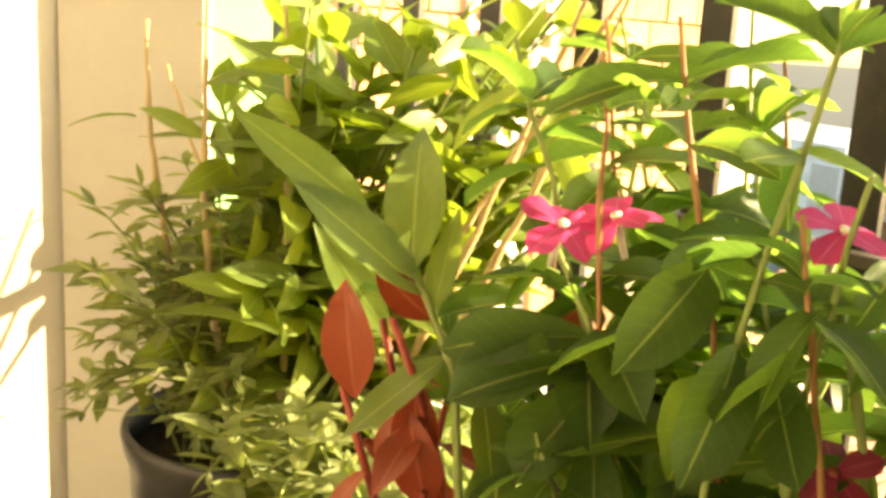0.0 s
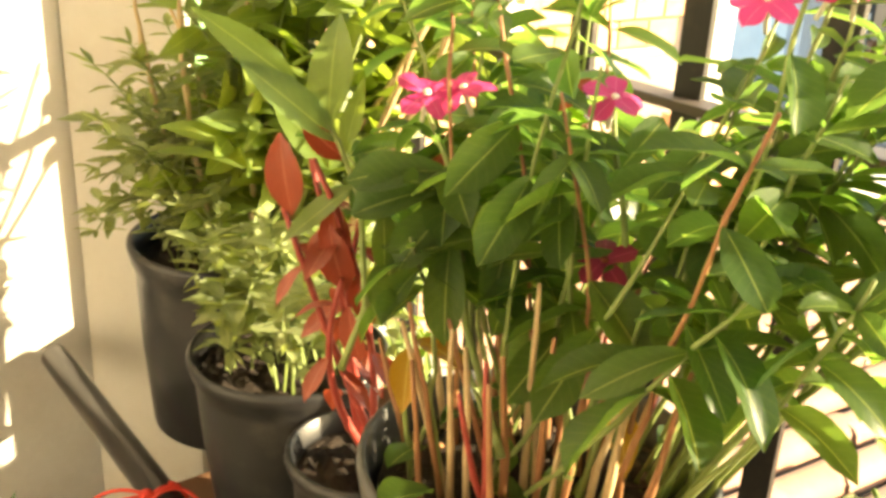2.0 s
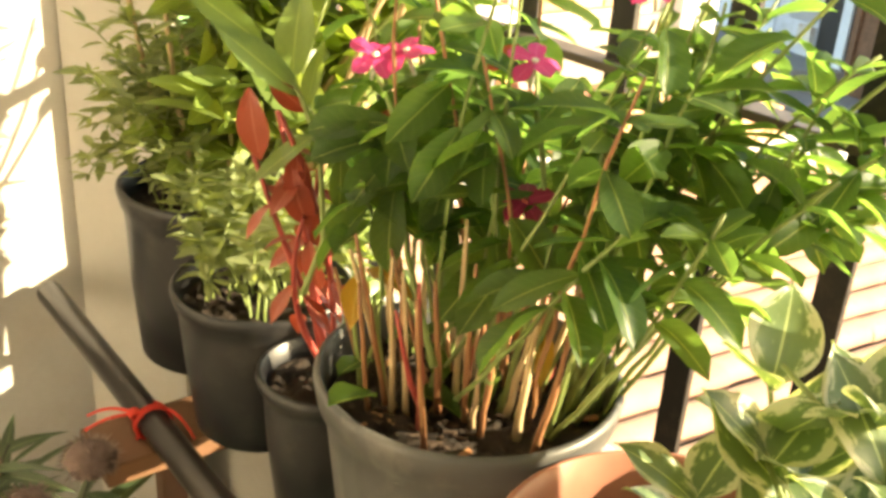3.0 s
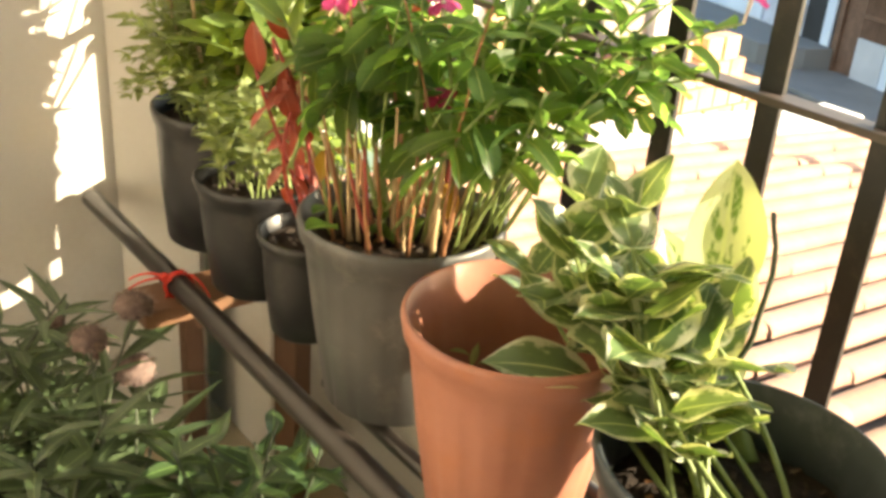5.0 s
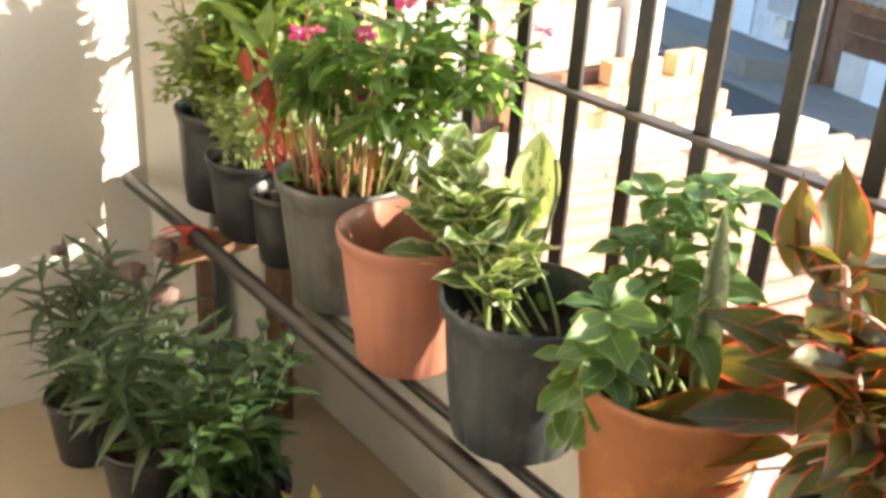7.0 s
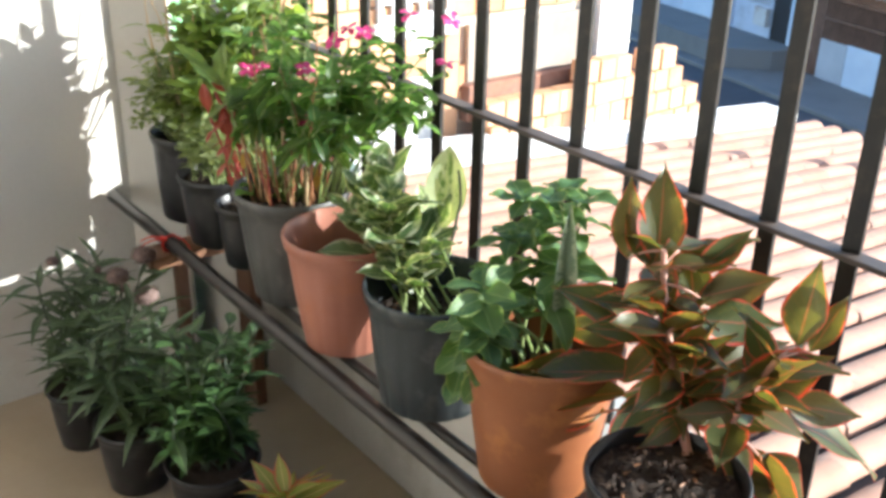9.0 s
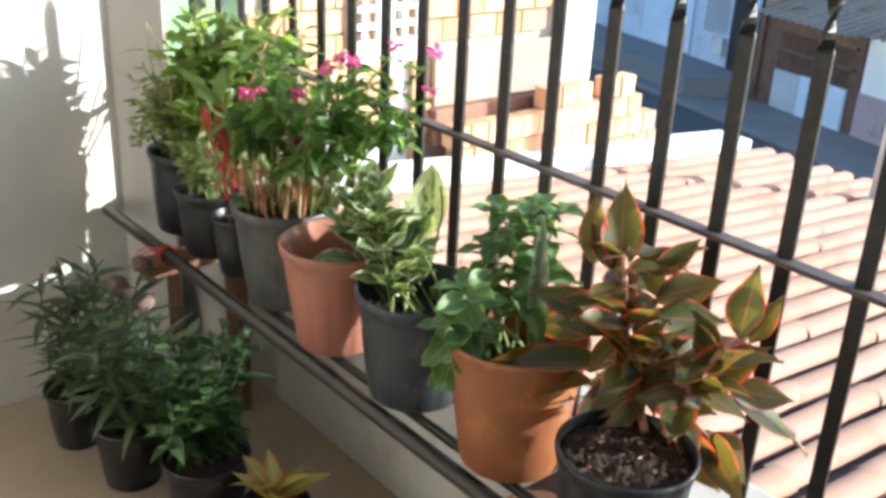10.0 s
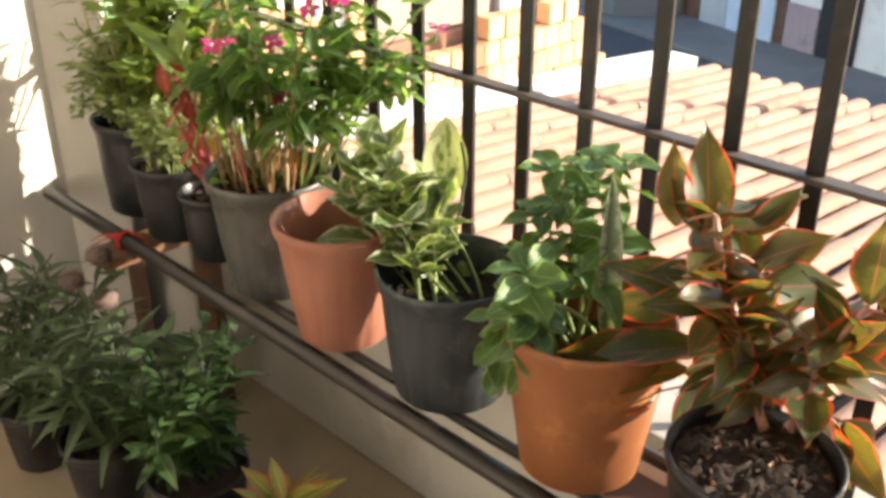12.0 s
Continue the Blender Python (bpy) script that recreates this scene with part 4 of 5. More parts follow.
# variegated plants
W0 = Vector((-0.250, -0.090, SHELF + z6))
vari = plant("variegated_plant", W0, "cream and green variegated zigzag plant in the blue-grey pot")
for x, y, z, n in ((-0.215, 0.200, 0.690, 8), (-0.200, 0.160, 0.760, 8), (-0.220, 0.100, 0.800, 8), (-0.240, 0.060, 0.690, 7), (-0.200, 0.050, 0.730, 7), (-0.220, 0.150, 0.790, 7), (-0.250, 0.020, 0.690, 6), (-0.260, 0.070, 0.760, 7), (-0.280, -0.020, 0.690, 7), (-0.170, 0.190, 0.760, 7), (-0.240, 0.110, 0.740, 7), (-0.210, 0.080, 0.770, 8), (-0.235, 0.180, 0.740, 8), (-0.160, -0.020, 0.700, 6), (-0.225, 0.000, 0.700, 8), (-0.195, 0.110, 0.830, 8), (-0.215, 0.140, 0.820, 8), (-0.180, 0.170, 0.810, 8), (-0.235, 0.060, 0.780, 8)):
    grow(vari, loose_base(rng, 0.05), Vector((x, y, z)) - W0, rng, ["vari0", "vari1", "vari2", "vari3"], 0.072, n - 2, 0.48, 0.7, "stem_green", 0.0028, bow=0.03)
D0 = Vector((-0.180, -0.055, SHELF + z6))
dumb = plant("dumb_cane", D0, "pale dumb cane with one broad upright leaf")
for e, d, s, r in (((0.055, 0.105, 0.065), (0.08, 0.03, 1.0), 0.140, 8), ((0.05, 0.12, 0.05), (-0.1, 0.3, 0.9), 0.09, 30)):
    b = bmesh.new()
    tube(b, bend((0, 0, -0.003), e, (0, 0, 0), 7), 0.0075, 0.0035, 8)
    part("stalk", b, "stem_green", dumb, smooth=True)
    piece("leaf", LEAVES["dumbcane"], dumb, facing(e, d, s, (-0.75, -0.65, 0.2), r, 1.1))
b = bmesh.new()
tube(b, bend((-0.005, 0.050, 0.030), (0.050, 0.062, 0.185), (0.012, -0.014, 0.0), 14, 0.0030, rng), 0.0030, 0.0022, 8)
part("stem", b, "stem_dark", dumb, "dark wavy stem", smooth=True)

# basil
B0 = Vector((-0.250, -0.335, SHELF + z7))
bas = plant("basil", B0, "leafy basil with pale-edged leaves in the orange pot")
for x, y, z in ((-0.205, -0.235, 0.870), (-0.185, -0.275, 0.895), (-0.150, -0.300, 0.885), (-0.160, -0.240, 0.840), (-0.220, -0.225, 0.810)):
    top = Vector((x, y, z)) - B0
    grow(bas, loose_base(rng, 0.05), top, rng, ["basil0", "basil1", "basil2", "basil3"], 0.054, 12, 0.38, 0.1, "stem_green", 0.0030, 1.7)
    for i in range(5):
        a = i * 1.26 + rng.uniform(-0.2, 0.2)
        piece("leaf", LEAVES[f"basil{rng.randrange(4)}"], bas, facing(top, (math.cos(a), math.sin(a), rng.uniform(-0.1, 0.35)), rng.uniform(0.044, 0.060)))
for cx, cy, cz, n, s in ((-0.325, -0.295, 0.800, 30, 0.062), (-0.330, -0.310, 0.755, 20, 0.056), (-0.330, -0.265, 0.725, 18, 0.050)):
    c = Vector((cx, cy, cz)) - B0
    b = bmesh.new()
    tube(b, bend(loose_base(rng, 0.04), c, (0, 0, 0.03), 8), 0.0032, 0.0024, 6)
    part("stem", b, "stem_green", bas, smooth=True)
    for i in range(n):
        a = i * 2.4
        fall = 0.35 - 2.0 * (i / n)
        piece("leaf", LEAVES[f"basil{rng.randrange(4)}"], bas, facing(c + Vector((0, 0, -0.004 * i)), (math.cos(a), math.sin(a), fall), s * rng.uniform(0.75, 1.1), (-0.3, -0.4, 1), rng.uniform(-25, 25), 0.92))
S0 = Vector((-0.225, -0.345, SHELF + z7))
snake = plant("snake_plant", S0, "single mottled grey-green snake plant blade")
piece("leaf", LEAVES["snake"], snake, facing((0, 0, -0.01), (0.06, 0.07, 1.0), 0.250, (-0.7, -0.7, 0), 0, 0.62))
piece("young_leaf", LEAVES["snake"], snake, facing((0.014, 0.008, -0.01), (0.25, 0.15, 1.0), 0.085, (-0.7, -0.7, 0), 20, 0.8))

# aglaonema: three shoots, each with its whorl of leaves
A0 = Vector((-0.255, -0.575, SHELF + z8))
agl = plant("aglaonema", A0, "red-edged dark green aglaonema with large pointed leaves")
UP = Vector((0, 0, 0.620 - (SHELF + z8)))
UPPER = [(0.095, 0.072, 0.237, 0.150, 0.036, 0.292), (0.085, 0.058, 0.204, 0.140, 0.005, 0.238), (0.058, 0.107, 0.241, 0.086, 0.129, 0.370), (0.053, 0.111, 0.241, 0.046, 0.155, 0.300), (0.033, 0.136, 0.247, 0.056, 0.163, 0.340), (0.080, 0.084, 0.236, 0.166, 0.047, 0.286),
         (0.079, 0.053, 0.189, 0.100, 0.091, 0.275), (0.084, 0.053, 0.210, 0.160, -0.003, 0.237), (0.049, 0.080, 0.189, -0.031, 0.130, 0.211), (0.029, 0.085, 0.168, -0.086, 0.179, 0.249), (0.020, 0.096, 0.158, -0.049, 0.172, 0.160)]
MIDDLE = [(0.015, 0.137, 0.080, -0.075, 0.210, 0.080), (-0.005, 0.113, 0.037, -0.105, 0.191, 0.051), (0.010, 0.079, 0.111, -0.099, 0.159, 0.109), (-0.005, 0.082, 0.084, -0.100, 0.171, 0.059), (0.032, 0.044, 0.121, 0.128, -0.016, 0.144), (0.060, 0.021, 0.121, 0.199, -0.047, 0.168), (0.033, 0.037, 0.101, 0.116, -0.052, 0.052),
          (0.014, 0.033, 0.069, 0.024, -0.019, -0.010), (-0.008, 0.060, 0.080, -0.055, 0.053, 0.002), (0.041, 0.071, 0.163, 0.094, 0.050, 0.198), (0.066, 0.043, 0.184, 0.156, -0.013, 0.172)]
LOWER = [(0.115, -0.022, 0.080, 0.235, -0.110, 0.035), (0.135, -0.017, 0.172, 0.175, -0.004, 0.262), (0.145, -0.029, 0.166, 0.195, -0.034, 0.225), (0.085, -0.015, 0.044, 0.055, -0.105, -0.009), (0.072, -0.031, 0.049, 0.130, -0.091, -0.020),
         (0.055, 0.010, 0.119, 0.155, -0.048, 0.163), (0.120, -0.020, 0.100, 0.200, -0.080, 0.080), (0.110, 0.000, 0.120, 0.205, 0.020, 0.150), (0.049, -0.006, 0.059, 0.060, -0.070, -0.029), (0.035, -0.013, 0.019, -0.030, -0.060, 0.030)]
for k, (crown, whorl, lean) in enumerate((((0.055, 0.095, 0.225), UPPER, (0.060, 0.050, -0.034)), ((0.030, 0.055, 0.130), MIDDLE, (0.030, 0.025, -0.010)), ((0.100, -0.015, 0.120), LOWER, (0.018, -0.022, -0.004)))):
    lean = Vector(lean)
    base = Vector((0.01 + 0.015 * k, 0.02 - 0.02 * k, -0.003))
    spine = bend(base, Vector(crown) + lean, (0.004, 0.006, 0), 12)
    b = bmesh.new()
    tube(b, spine, 0.0062, 0.0040, 9, 0.12, 2)
    part("stem", b, "stem_pink", agl, "pale pink jointed stem", smooth=True)
    for i, row in enumerate(whorl):
        p, t = Vector(row[:3]) + UP + lean, Vector(row[3:]) + UP + lean
        near = min(spine, key=lambda q: (q - p).length)
        b = bmesh.new()
        tube(b, bend(near, p, (0, 0, 0.004), 6), 0.0024, 0.0016, 6)
        part("leaf_stalk", b, "stem_pink", agl, smooth=True)
        d = t - p
        piece("leaf", LEAVES[f"aglao{(i + k) % 4}"], agl, facing(p, d, min(0.195 if k == 2 else 0.135, d.length * 1.08), (-0.45, -0.50, 0.75), rng.uniform(-35, 35), 1.0))
    for i in range(18):
        a = i * 2.4 + k
        q = spine[5 + i % 7]
        piece("leaf", LEAVES[f"aglao{(i + k) % 4}"], agl, facing(q, (math.cos(a), math.sin(a), rng.uniform(0.0, 1.1)), rng.uniform(0.07, 0.105), (0, 0, 1), rng.uniform(-40, 40)))

    for i in range(7):
        a = i * 2.4 + 2.2 + k
        q = spine[3 + i % 4]
        piece("leaf", LEAVES[f"aglao{(i + k) % 4}"], agl, facing(q, (math.cos(a), math.sin(a), rng.uniform(-0.7, 0.1)), rng.uniform(0.070, 0.100), (-0.30, -0.40, 0.8), rng.uniform(-40, 40)))

# pots on the floor
F1, f1 = make_pot("plant_pot", (-0.545, 0.835, 0.0), 0.072, 0.056, 0.150, "black_pot", "black nursery pot on the floor", 0.88)
F2, f2 = make_pot("plant_pot", (-0.505, 0.615, 0.0), 0.081, 0.062, 0.158, "black_pot", "black nursery pot standing on the floor", 0.88)
F3, f3 = make_pot("plant_pot", (-0.420, 0.410, 0.0), 0.095, 0.075, 0.150, "black_pot", "wide black nursery pot on the floor", 0.88)
F4, f4 = make_pot("plant_pot", (-0.360, 0.220, 0.0), 0.072, 0.058, 0.110, "black_pot", "black nursery pot of young croton on the floor", 0.88)
HEADS = ((-0.410, 0.700, 0.470, 0.024), (-0.471, 0.700, 0.440, 0.022), (-0.420, 0.690, 0.380, 0.026))
for wh, zz, n, keys, size, h, nl, lab in (((-0.545, 0.835), f1, 10, "floor", 0.100, 0.34, 17, "spiky grey-green cockscomb with dusty flower heads"), ((-0.505, 0.615), f2, 10, "floor", 0.115, 0.31, 16, "spiky cockscomb plant with narrow drooping leaves"), ((-0.420, 0.410), f3, 18, "bush", 0.075, 0.27, 16, "bushy dark green leafy plant on the floor")):
    p = plant("floor_plant", (wh[0], wh[1], zz), lab)
    for i in range(n):
        top = Vector((rng.uniform(-0.09, 0.12), rng.uniform(-0.10, 0.10), h * rng.uniform(0.55, 1.15)))
        fat = 0.013
        if wh[1] == 0.615 and i < 3:
            top, fat = Vector(HEADS[i][:3]) - p.location, HEADS[i][3]
        grow(p, loose_base(rng, 0.035), top, rng, [keys + str(q) for q in range(4)], size, nl, 0.18, 0.3, "stem_dark", 0.003, bow=0.04)
        if keys == "floor" and i < 3:
            b = bmesh.new()
            bmesh.ops.create_icosphere(b, subdivisions=3, radius=1.0)
            for v in b.verts:
                k = 1.0 + 0.22 * noise.noise(v.co * 5.0 + Vector((i, 0, 0))) + 0.12 * noise.noise(v.co * 17.0)
                v.co = Vector((v.co.x * fat * k, v.co.y * fat * k, v.co.z * fat * 0.72 * k))
            part("flower_head", b, "flower_head", p, "dusty pinkish-grey flower head", smooth=True, at=top + Vector((0, 0, fat * 0.6)))
            tuft = []
            for q in range(60 if fat < 0.02 else 190):
                d = Vector((rng.uniform(-1, 1), rng.uniform(-1, 1), rng.uniform(-0.3, 1))).normalized()
                tuft.append((LEAVES["fluff"], facing(top + Vector((0, 0, fat * 0.6)) + Vector((d.x, d.y, d.z * 0.7)) * fat * 0.9, d, rng.uniform(0.3, 0.5) * fat)))
            joined_leaves("bristles", p, tuft, "fine dusty flower bristles")
cro = plant("croton", (-0.360, 0.220, f4), "young croton with yellow-green red-tipped leaves")
for i in range(14):
    a = i * 2.4
    piece("leaf", LEAVES["croton"], cro, facing((0, 0, 0.004 * i), (math.cos(a), math.sin(a), rng.uniform(0.4, 1.6)), rng.uniform(0.08, 0.125), (0, 0, 1), rng.uniform(-40, 40)))


# ---- outside ----
GZ = -3.2


def moved(size, turn, move):
    """A change of place for a part of the town, about a point over the low roof."""
    mid = Vector((6.0, 4.0, -2.0))
    return Matrix.Translation(mid + Vector(move)) @ Matrix.Rotation(turn, 4, "Z") @ Matrix.Scale(size, 4) @ Matrix.Translation(-mid)


ROOF_AT = moved(0.848, -0.015, (-1.481, -1.291, 1.042))
BLOCK_AT = moved(0.848, -0.015, (-1.57, -1.21, 1.06))
# the street: x out from the house fronts, y along them, z up from the road
STREET_AT = Matrix(((-0.965, -0.262, 0, 13.91), (0.262, -0.965, 0, 7.86), (0, 0, 1, -2.897), (0, 0, 0, 1)))


def settle(m, *obs):
    for o in obs:
        o.matrix_basis = m @ o.matrix_basis


def roof_z(x):
    return -1.5 - 0.09 * x


GROUND_Z = STREET_AT.translation.z
structure("ground", boxed((-900, -900, GROUND_Z - 0.2), (900, 900, GROUND_Z)), "asphalt", "dark asphalt street and ground", "ground")
pavement = structure("pavement", boxed((-0.02, -60, -0.05), (1.36, 60, 0.055), 0.01), "pave", "worn concrete pavement along the house fronts", "pavement")
kerb = structure("kerb", boxed((1.363, -60, -0.05), (1.47, 60, 0.065), 0.012), "pave", "grey concrete kerb along the street", "kerb")
b = bmesh.new()
plan = ((0.003, -6.5), (1.15, -6.5), (1.15, -1.05), (0.55, -0.62), (0.003, -0.55))
low, high = [[b.verts.new((x, y, z)) for x, y in plan] for z in (0.056, 0.40)]
b.faces.new(low)
b.faces.new(high[::-1])
for j in range(5):
    b.faces.new((low[j], high[j], high[(j + 1) % 5], low[(j + 1) % 5]))
bmesh.ops.recalc_face_normals(b, faces=list(b.faces))
step = tagged(part("entrance_step", b, "pave"), "raised concrete terrace before the opposite house", "step", kind="structure")
settle(STREET_AT, pavement, kerb, step)
low_house = structure("house_below", boxed((1.2, -6.0, GZ), (8.1, 4.9, -2.45)), "plaster", "low plastered house under the tiled roof", "house wall")
b = bmesh.new()
v = [b.verts.new((x, y, roof_z(x) - 0.06)) for x, y in ((0.6, -6.0), (8.35, -6.0), (8.35, 5.0), (0.6, 5.0))]
w = [b.verts.new(q.co + Vector((0, 0, -0.06))) for q in v]
b.faces.new(v)
b.faces.new(w[::-1])
for j in range(4):
    b.faces.new((v[j], w[j], w[(j + 1) % 4], v[(j + 1) % 4]))
roof = structure("roof_deck", b, "grime_shade", "low clay-tiled roof of the house below", "roof")


# clay tiles: long barrels laid in rows down the slope
def tile_mesh():
    """A long barrel tile with a flattened crown and square-cut ends."""
    bm = bmesh.new()
    n, L, r = 9, 0.46, 0.084

    def ring(x, rr):
        out = []
        for j in range(n):
            t = math.pi * j / (n - 1)
            out.append(bm.verts.new((x, rr * math.cos(t), rr * 0.95 * math.sin(t) ** 0.6 if 0 < j < n - 1 else 0.0)))
        return out
    o0, o1 = ring(0, r), ring(L, r * 0.985)
    c0, i0, c1 = ring(0, r), ring(0, r - 0.010), ring(L, r * 0.985 - 0.010)
    for j in range(n - 1):
        bm.faces.new((o0[j], o0[j + 1], o1[j + 1], o1[j]))
        bm.faces.new((c0[j], i0[j], i0[j + 1], c0[j + 1]))
        bm.faces.new((i0[j], c1[j], c1[j + 1], i0[j + 1]))
    me = bpy.data.meshes.new("tile")
    bm.to_mesh(me)
    bm.free()
    me.materials.append(M["tile"])
    me.polygons.foreach_set("use_smooth", [k % 3 == 0 for k in range(len(me.polygons))])
    return me


TILE = tile_mesh()
trng = random.Random(9)
ROW, STEP = 0.225, 0.40
spare = []
count = 0
rows = [4.86 - ROW * i for i in range(48)]
for y in rows:
    for i in range(19):
        x = 8.42 - STEP * i
        if x < 1.3:
            continue
        slope = math.atan(0.09) + trng.uniform(-0.0015, 0.0015)
        m = Matrix.Translation((x, y + trng.uniform(-0.010, 0.010), roof_z(x) - 0.045 + trng.uniform(0, 0.002))) @ Matrix.Rotation(math.pi + trng.uniform(-0.012, 0.012), 4, "Z") @ Matrix.Rotation(-slope + 0.004, 4, "Y")
        if count < 300 and y > 0.3 and x > 2.2:
            piece("tile", TILE, roof, m)
            count += 1
        else:
            spare.append(m)
base_co = [v.co.copy() for v in TILE.vertices]
base_f = [list(p.vertices) for p in TILE.polygons]
vv, ff = [], []
for m in spare:
    o = len(vv)
    vv += [tuple(m @ c) for c in base_co]
    ff += [[k + o for k in f] for f in base_f]
me = bpy.data.meshes.new("tiles")
me.from_pydata(vv, [], ff)
me.materials.append(M["tile"])
me.polygons.foreach_set("use_smooth", [k % 3 == 0 for k in range(len(me.polygons))])
ob = new("tiles", me)
ob.parent = roof
tagged(ob, kind="stuff")

# whitewashed edge along the far side of the roof
b = boxed((3.0, 4.98, -0.35), (8.3, 5.42, 0.10), 0.02)
edge = tagged(part("whitewashed_ledge", b, "white"), "whitewashed masonry ledge along the roof edge", "ledge", kind="structure")
edge.matrix_basis = Matrix.Translation((0, 0, -1.5)) @ Matrix.Rotation(math.atan(0.09), 4, "Y")

# unfinished house of hollow clay blocks
BY = 5.60
house = thing("block_house", (5.2, BY, GZ), "unfinished clay-block house with a grey plaster patch", "house")
part("core", boxed((-2.35, 0.03, 0.0), (1.20, 4.0, 6.0)), "mortar", house)


def block_mesh(w, h, d=0.06):
    bm = boxed((-w / 2, -d / 2, -h / 2), (w / 2, d / 2, h / 2), 0.006)
    me = bpy.data.meshes.new("block")
    bm.to_mesh(me)
    bm.free()
    me.materials.append(M["brick"])
    return me


BLOCK = block_mesh(0.285, 0.182)
BLOCK_UP = block_mesh(0.185, 0.190)
BLOCK_UP_DEEP = block_mesh(0.185, 0.190, 0.16)
brng = random.Random(2)
for r in range(17):
    z = 1.60 + 0.197 * r
    for i in range(5):
        x = -0.70 + 0.30 * i + (0.15 if r % 2 else 0)
        if x > 0.72 or (z < 2.25 and r > 1):
            continue
        piece("block", BLOCK, house, pose(x, 0.0 + brng.uniform(-0.006, 0.006), z, 0, 0, brng.uniform(-0.8, 0.8)))
for r in range(12):
    for i in range(4):
        z = 1.75 + 0.197 * r
        piece("block", BLOCK, house, pose(-2.20 + 0.30 * i + (0.15 if r % 2 else 0), brng.uniform(-0.005, 0.005), z, 0, 0, brng.uniform(-0.8, 0.8)))
part("course", boxed((-0.66, -0.13, 1.42), (0.78, 0.0, 1.735), 0.012), "old_brick", house, "dark reddish-brown brick course")
part("plaster", boxed((-0.62, -0.050, 1.74), (0.76, 0.0, 2.22), 0.01), "plaster", house, "rough grey plaster patch")
part("column", boxed((0.80, -0.12, 0.0), (1.20, 0.10, 6.0), 0.01), "white", house, "white painted corner column")
part("jamb", boxed((-0.86, -0.06, 1.2), (-0.72, 0.03, 6.0), 0.006), "brick", house)

# stepped row of upright blocks on the roof edge
stack = thing("block_parapet", (5.2, 5.30, -2.16), "stepped low wall of loose clay blocks", "wall")
for r, (x0, x1) in enumerate(((-0.62, 1.98), (-0.60, 1.86), (-0.56, 1.74), (0.40, 1.66))):
    x = x0 + (0.09 if r % 2 else 0)
    while x < x1:
        if not (r == 3 and 1.0 < x < 1.2):
            piece("block", BLOCK_UP_DEEP, stack, pose(x, brng.uniform(-0.012, 0.012), 0.10 + 0.203 * r, brng.uniform(-1, 1), 0, brng.uniform(-3, 3)))
        x += 0.197

# pierced white block screen
scr = thing("block_screen", (3.72, BY - 0.02, GZ), "white pierced concrete block screen", "screen")
for i in range(6):
    part("bar", boxed((0.0 + 0.13 * i - 0.022, -0.05, 2.35), (0.0 + 0.13 * i + 0.022, 0.04, 4.5), 0.004), "white", scr)
for r in range(16):
    part("crossbar", boxed((-0.02, -0.046, 2.35 + 0.135 * r - 0.024), (0.67, 0.036, 2.35 + 0.135 * r + 0.024), 0.004), "white", scr)
# near-black sheet paints the shade behind the pierced holes
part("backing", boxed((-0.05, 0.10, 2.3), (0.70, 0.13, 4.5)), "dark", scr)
part("sill", boxed((-0.06, -0.06, 2.18), (0.72, 0.06, 2.32), 0.008), "white", scr)
part("base_wall", boxed((-0.9, 0.02, 0.0), (0.72, 0.20, 2.30), 0.008), "white", scr)

green = thing("green_house", (2.1, BY, GZ), "green painted house wall beyond the railing", "house")
part("wall", boxed((-1.6, -0.08, 0.0), (0.48, 0.3, 6.5), 0.01), "green_wall", green)
part("cornice", boxed((-1.6, -0.12, 6.5), (0.52, 0.3, 6.62), 0.01), "white", green)

# houses across the street
def house_front(name, y0, y1, h, mat, label):
    ob = thing(name, (0, y0, 0), label, "house")
    part("wall", boxed((-3.5, 0.0, 0.0), (0.0, y1 - y0, h), 0.01), mat, ob)
    return ob


def zinc_roof(parent, y0, y1, z, out):
    """A corrugated sheet that falls towards the street."""
    b = bmesh.new()
    n = int((y1 - y0) / 0.045)
    row0, row1 = [], []
    for i in range(n + 1):
        y = y0 + (y1 - y0) * i / n
        w = 0.016 * math.sin(i * 1.6)
        row0.append(b.verts.new((out, y, z + w)))
        row1.append(b.verts.new((-2.6, y, z + 0.65 + w)))
    for i in range(n):
        b.faces.new((row0[i], row0[i + 1], row1[i + 1], row1[i]))
    bmesh.ops.solidify(b, geom=list(b.faces), thickness=0.02)
    part("roof", b, "zinc", parent, "rusty corrugated zinc roof", smooth=True)


h1 = house_front("shuttered_house", -0.62, 1.70, 1.62, "boards", "brown boarded house front with panels and zinc roof")
part("panel", boxed((0.004, 0.52, 0.02), (0.05, 1.12, 0.70), 0.008), "door", h1, "grey lower panel")
part("panel", boxed((0.004, 1.14, 0.02), (0.06, 2.14, 0.72), 0.008), "blue", h1, "pale blue-white lower panel")
for i in range(24):
    part("bar", boxed((0.05, 0.56 + 0.066 * i, 0.73), (0.064, 0.574 + 0.066 * i, 1.34), 0.002), "boards", h1)
for z in (1.02, 1.34):
    part("lintel", boxed((0.004, 0.5, z), (0.07, 2.2, z + 0.05), 0.005), "boards", h1)
part("door_post", boxed((0.004, 0.0, 0.02), (0.06, 0.12, 1.5), 0.006), "boards", h1)
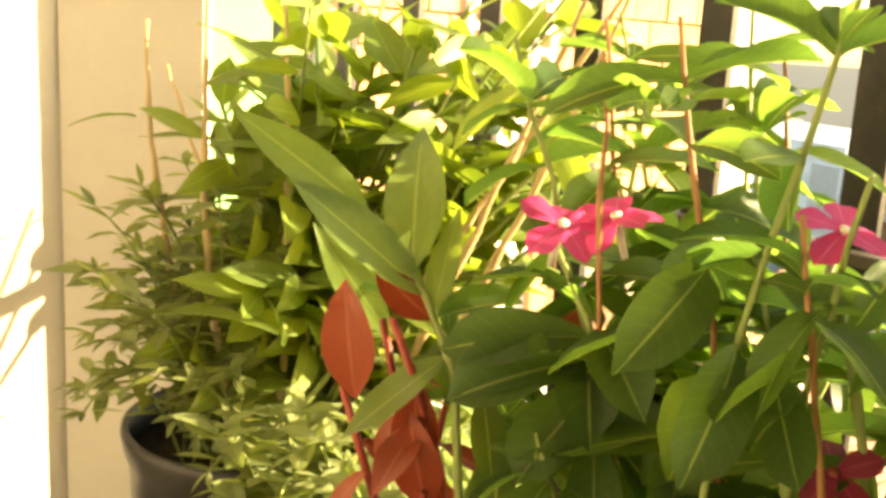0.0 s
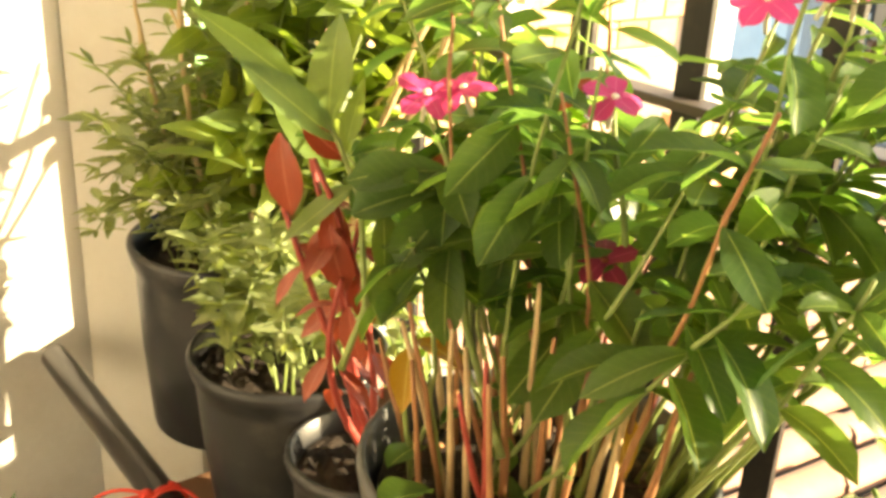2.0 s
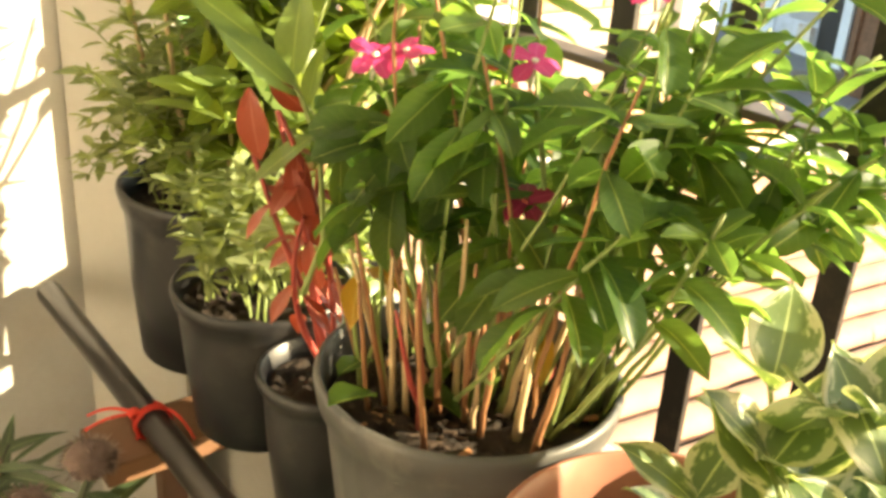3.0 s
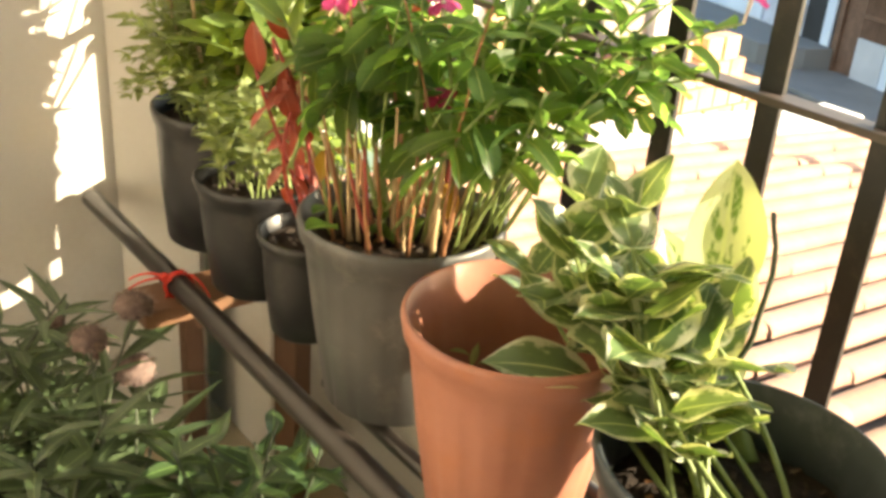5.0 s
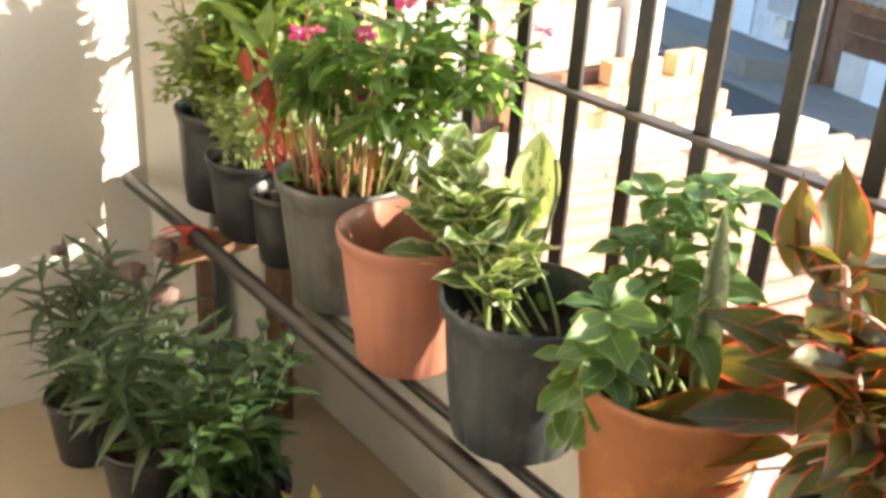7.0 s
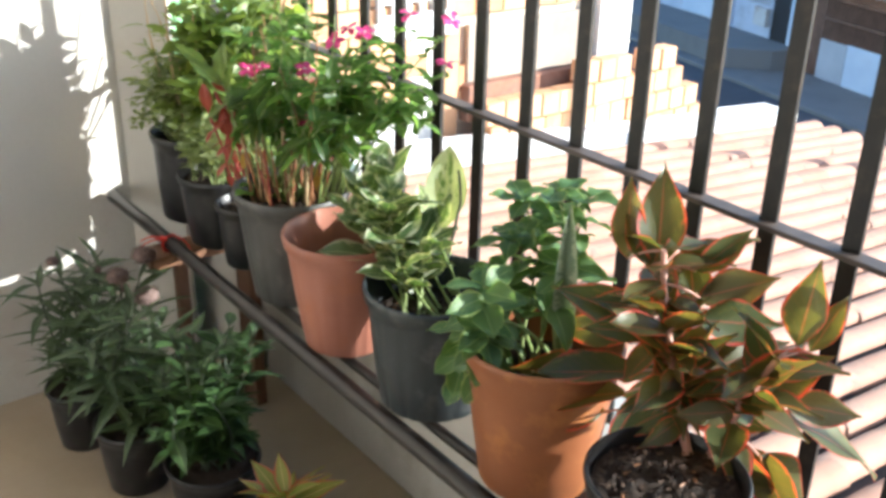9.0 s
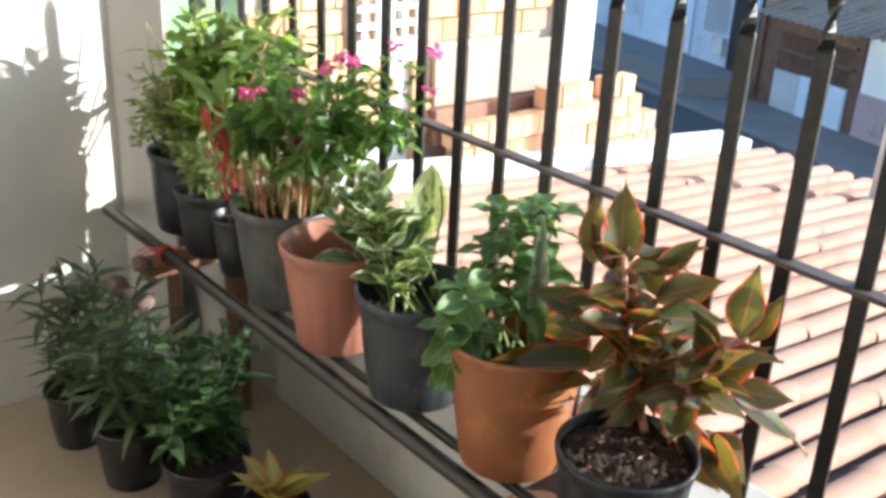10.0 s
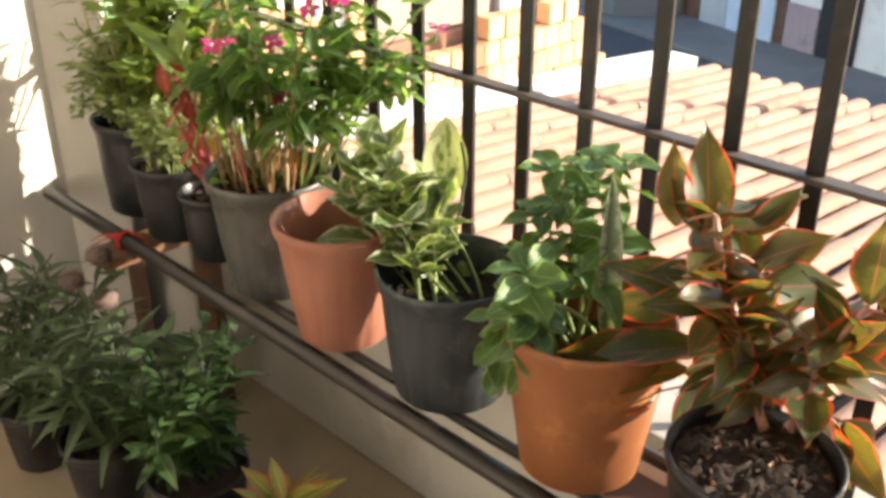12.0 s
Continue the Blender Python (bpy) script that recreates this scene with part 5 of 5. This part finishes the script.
zinc_roof(h1, 0.05, 2.34, 1.58, 0.30)
h2 = house_front("plastered_house", 1.74, 4.6, 1.58, "white", "stained white house with a dull pink base")
part("base", boxed((0.002, 0.0, 0.02), (0.03, 0.62, 0.74), 0.005), "pink", h2, "dull pink painted base")
part("door", boxed((0.002, 0.66, 0.02), (0.05, 1.35, 1.30), 0.006), "dark", h2, "near-black panel for a dark doorway")
zinc_roof(h2, 0.02, 2.8, 1.64, 0.30)
# the gap is a solid wall, its shade put into the near-black colour
h3 = house_front("alley_shade", -1.40, -0.64, 2.4, "dark", "near-black wall painting the shade of a gap between houses")
part("gate_post", boxed((0.002, 0.50, 0.02), (0.06, 0.70, 1.9), 0.008), "blue", h3, "pale blue gate post")
h4 = house_front("white_house", -6.5, -1.42, 2.55, "lilac", "pale blue-white house with a sheet gate")
part("gate", boxed((0.002, 2.50, 0.44), (0.05, 4.04, 2.1), 0.008), "blue", h4, "pale blue sheet gate")
for i in range(9):
    part("rib", boxed((0.002, 4.36 + 0.075 * i, 0.95), (0.022, 4.39 + 0.075 * i, 2.2), 0.003), "door", h4)
part("meter_box", boxed((0.002, 4.74, 0.60), (0.12, 5.06, 0.92), 0.01), "zinc", h4, "grey metal meter box")
h5 = house_front("far_house", -14.0, -6.52, 2.6, "plaster", "grey plastered house along the street")
part("door", boxed((0.002, 5.6, 0.06), (0.05, 6.5, 2.0), 0.006), "blue", h5, "pale blue door")
h6 = house_front("corner_house", 4.62, 14.0, 2.5, "plaster", "grey plastered corner house along the street")
post = thing("metal_post", (7.75, 3.30, roof_z(7.75) + 0.02), "pale galvanised metal post on the roof", "post")
b = bmesh.new()
tube(b, bend((0, 0, -0.05), (0.02, 0.0, 1.9), (0, 0, 0), 4), 0.05, 0.05, 12)
part("tube", b, "zinc", post, smooth=True)
part("foot", boxed((-0.08, -0.08, -0.02), (0.08, 0.08, 0.02), 0.004), "zinc", post)

bpy.context.view_layer.update()
settle(ROOF_AT, low_house, roof, edge, post)
settle(BLOCK_AT, house, stack, scr, green)
settle(STREET_AT, h1, h2, h3, h4, h5, h6)
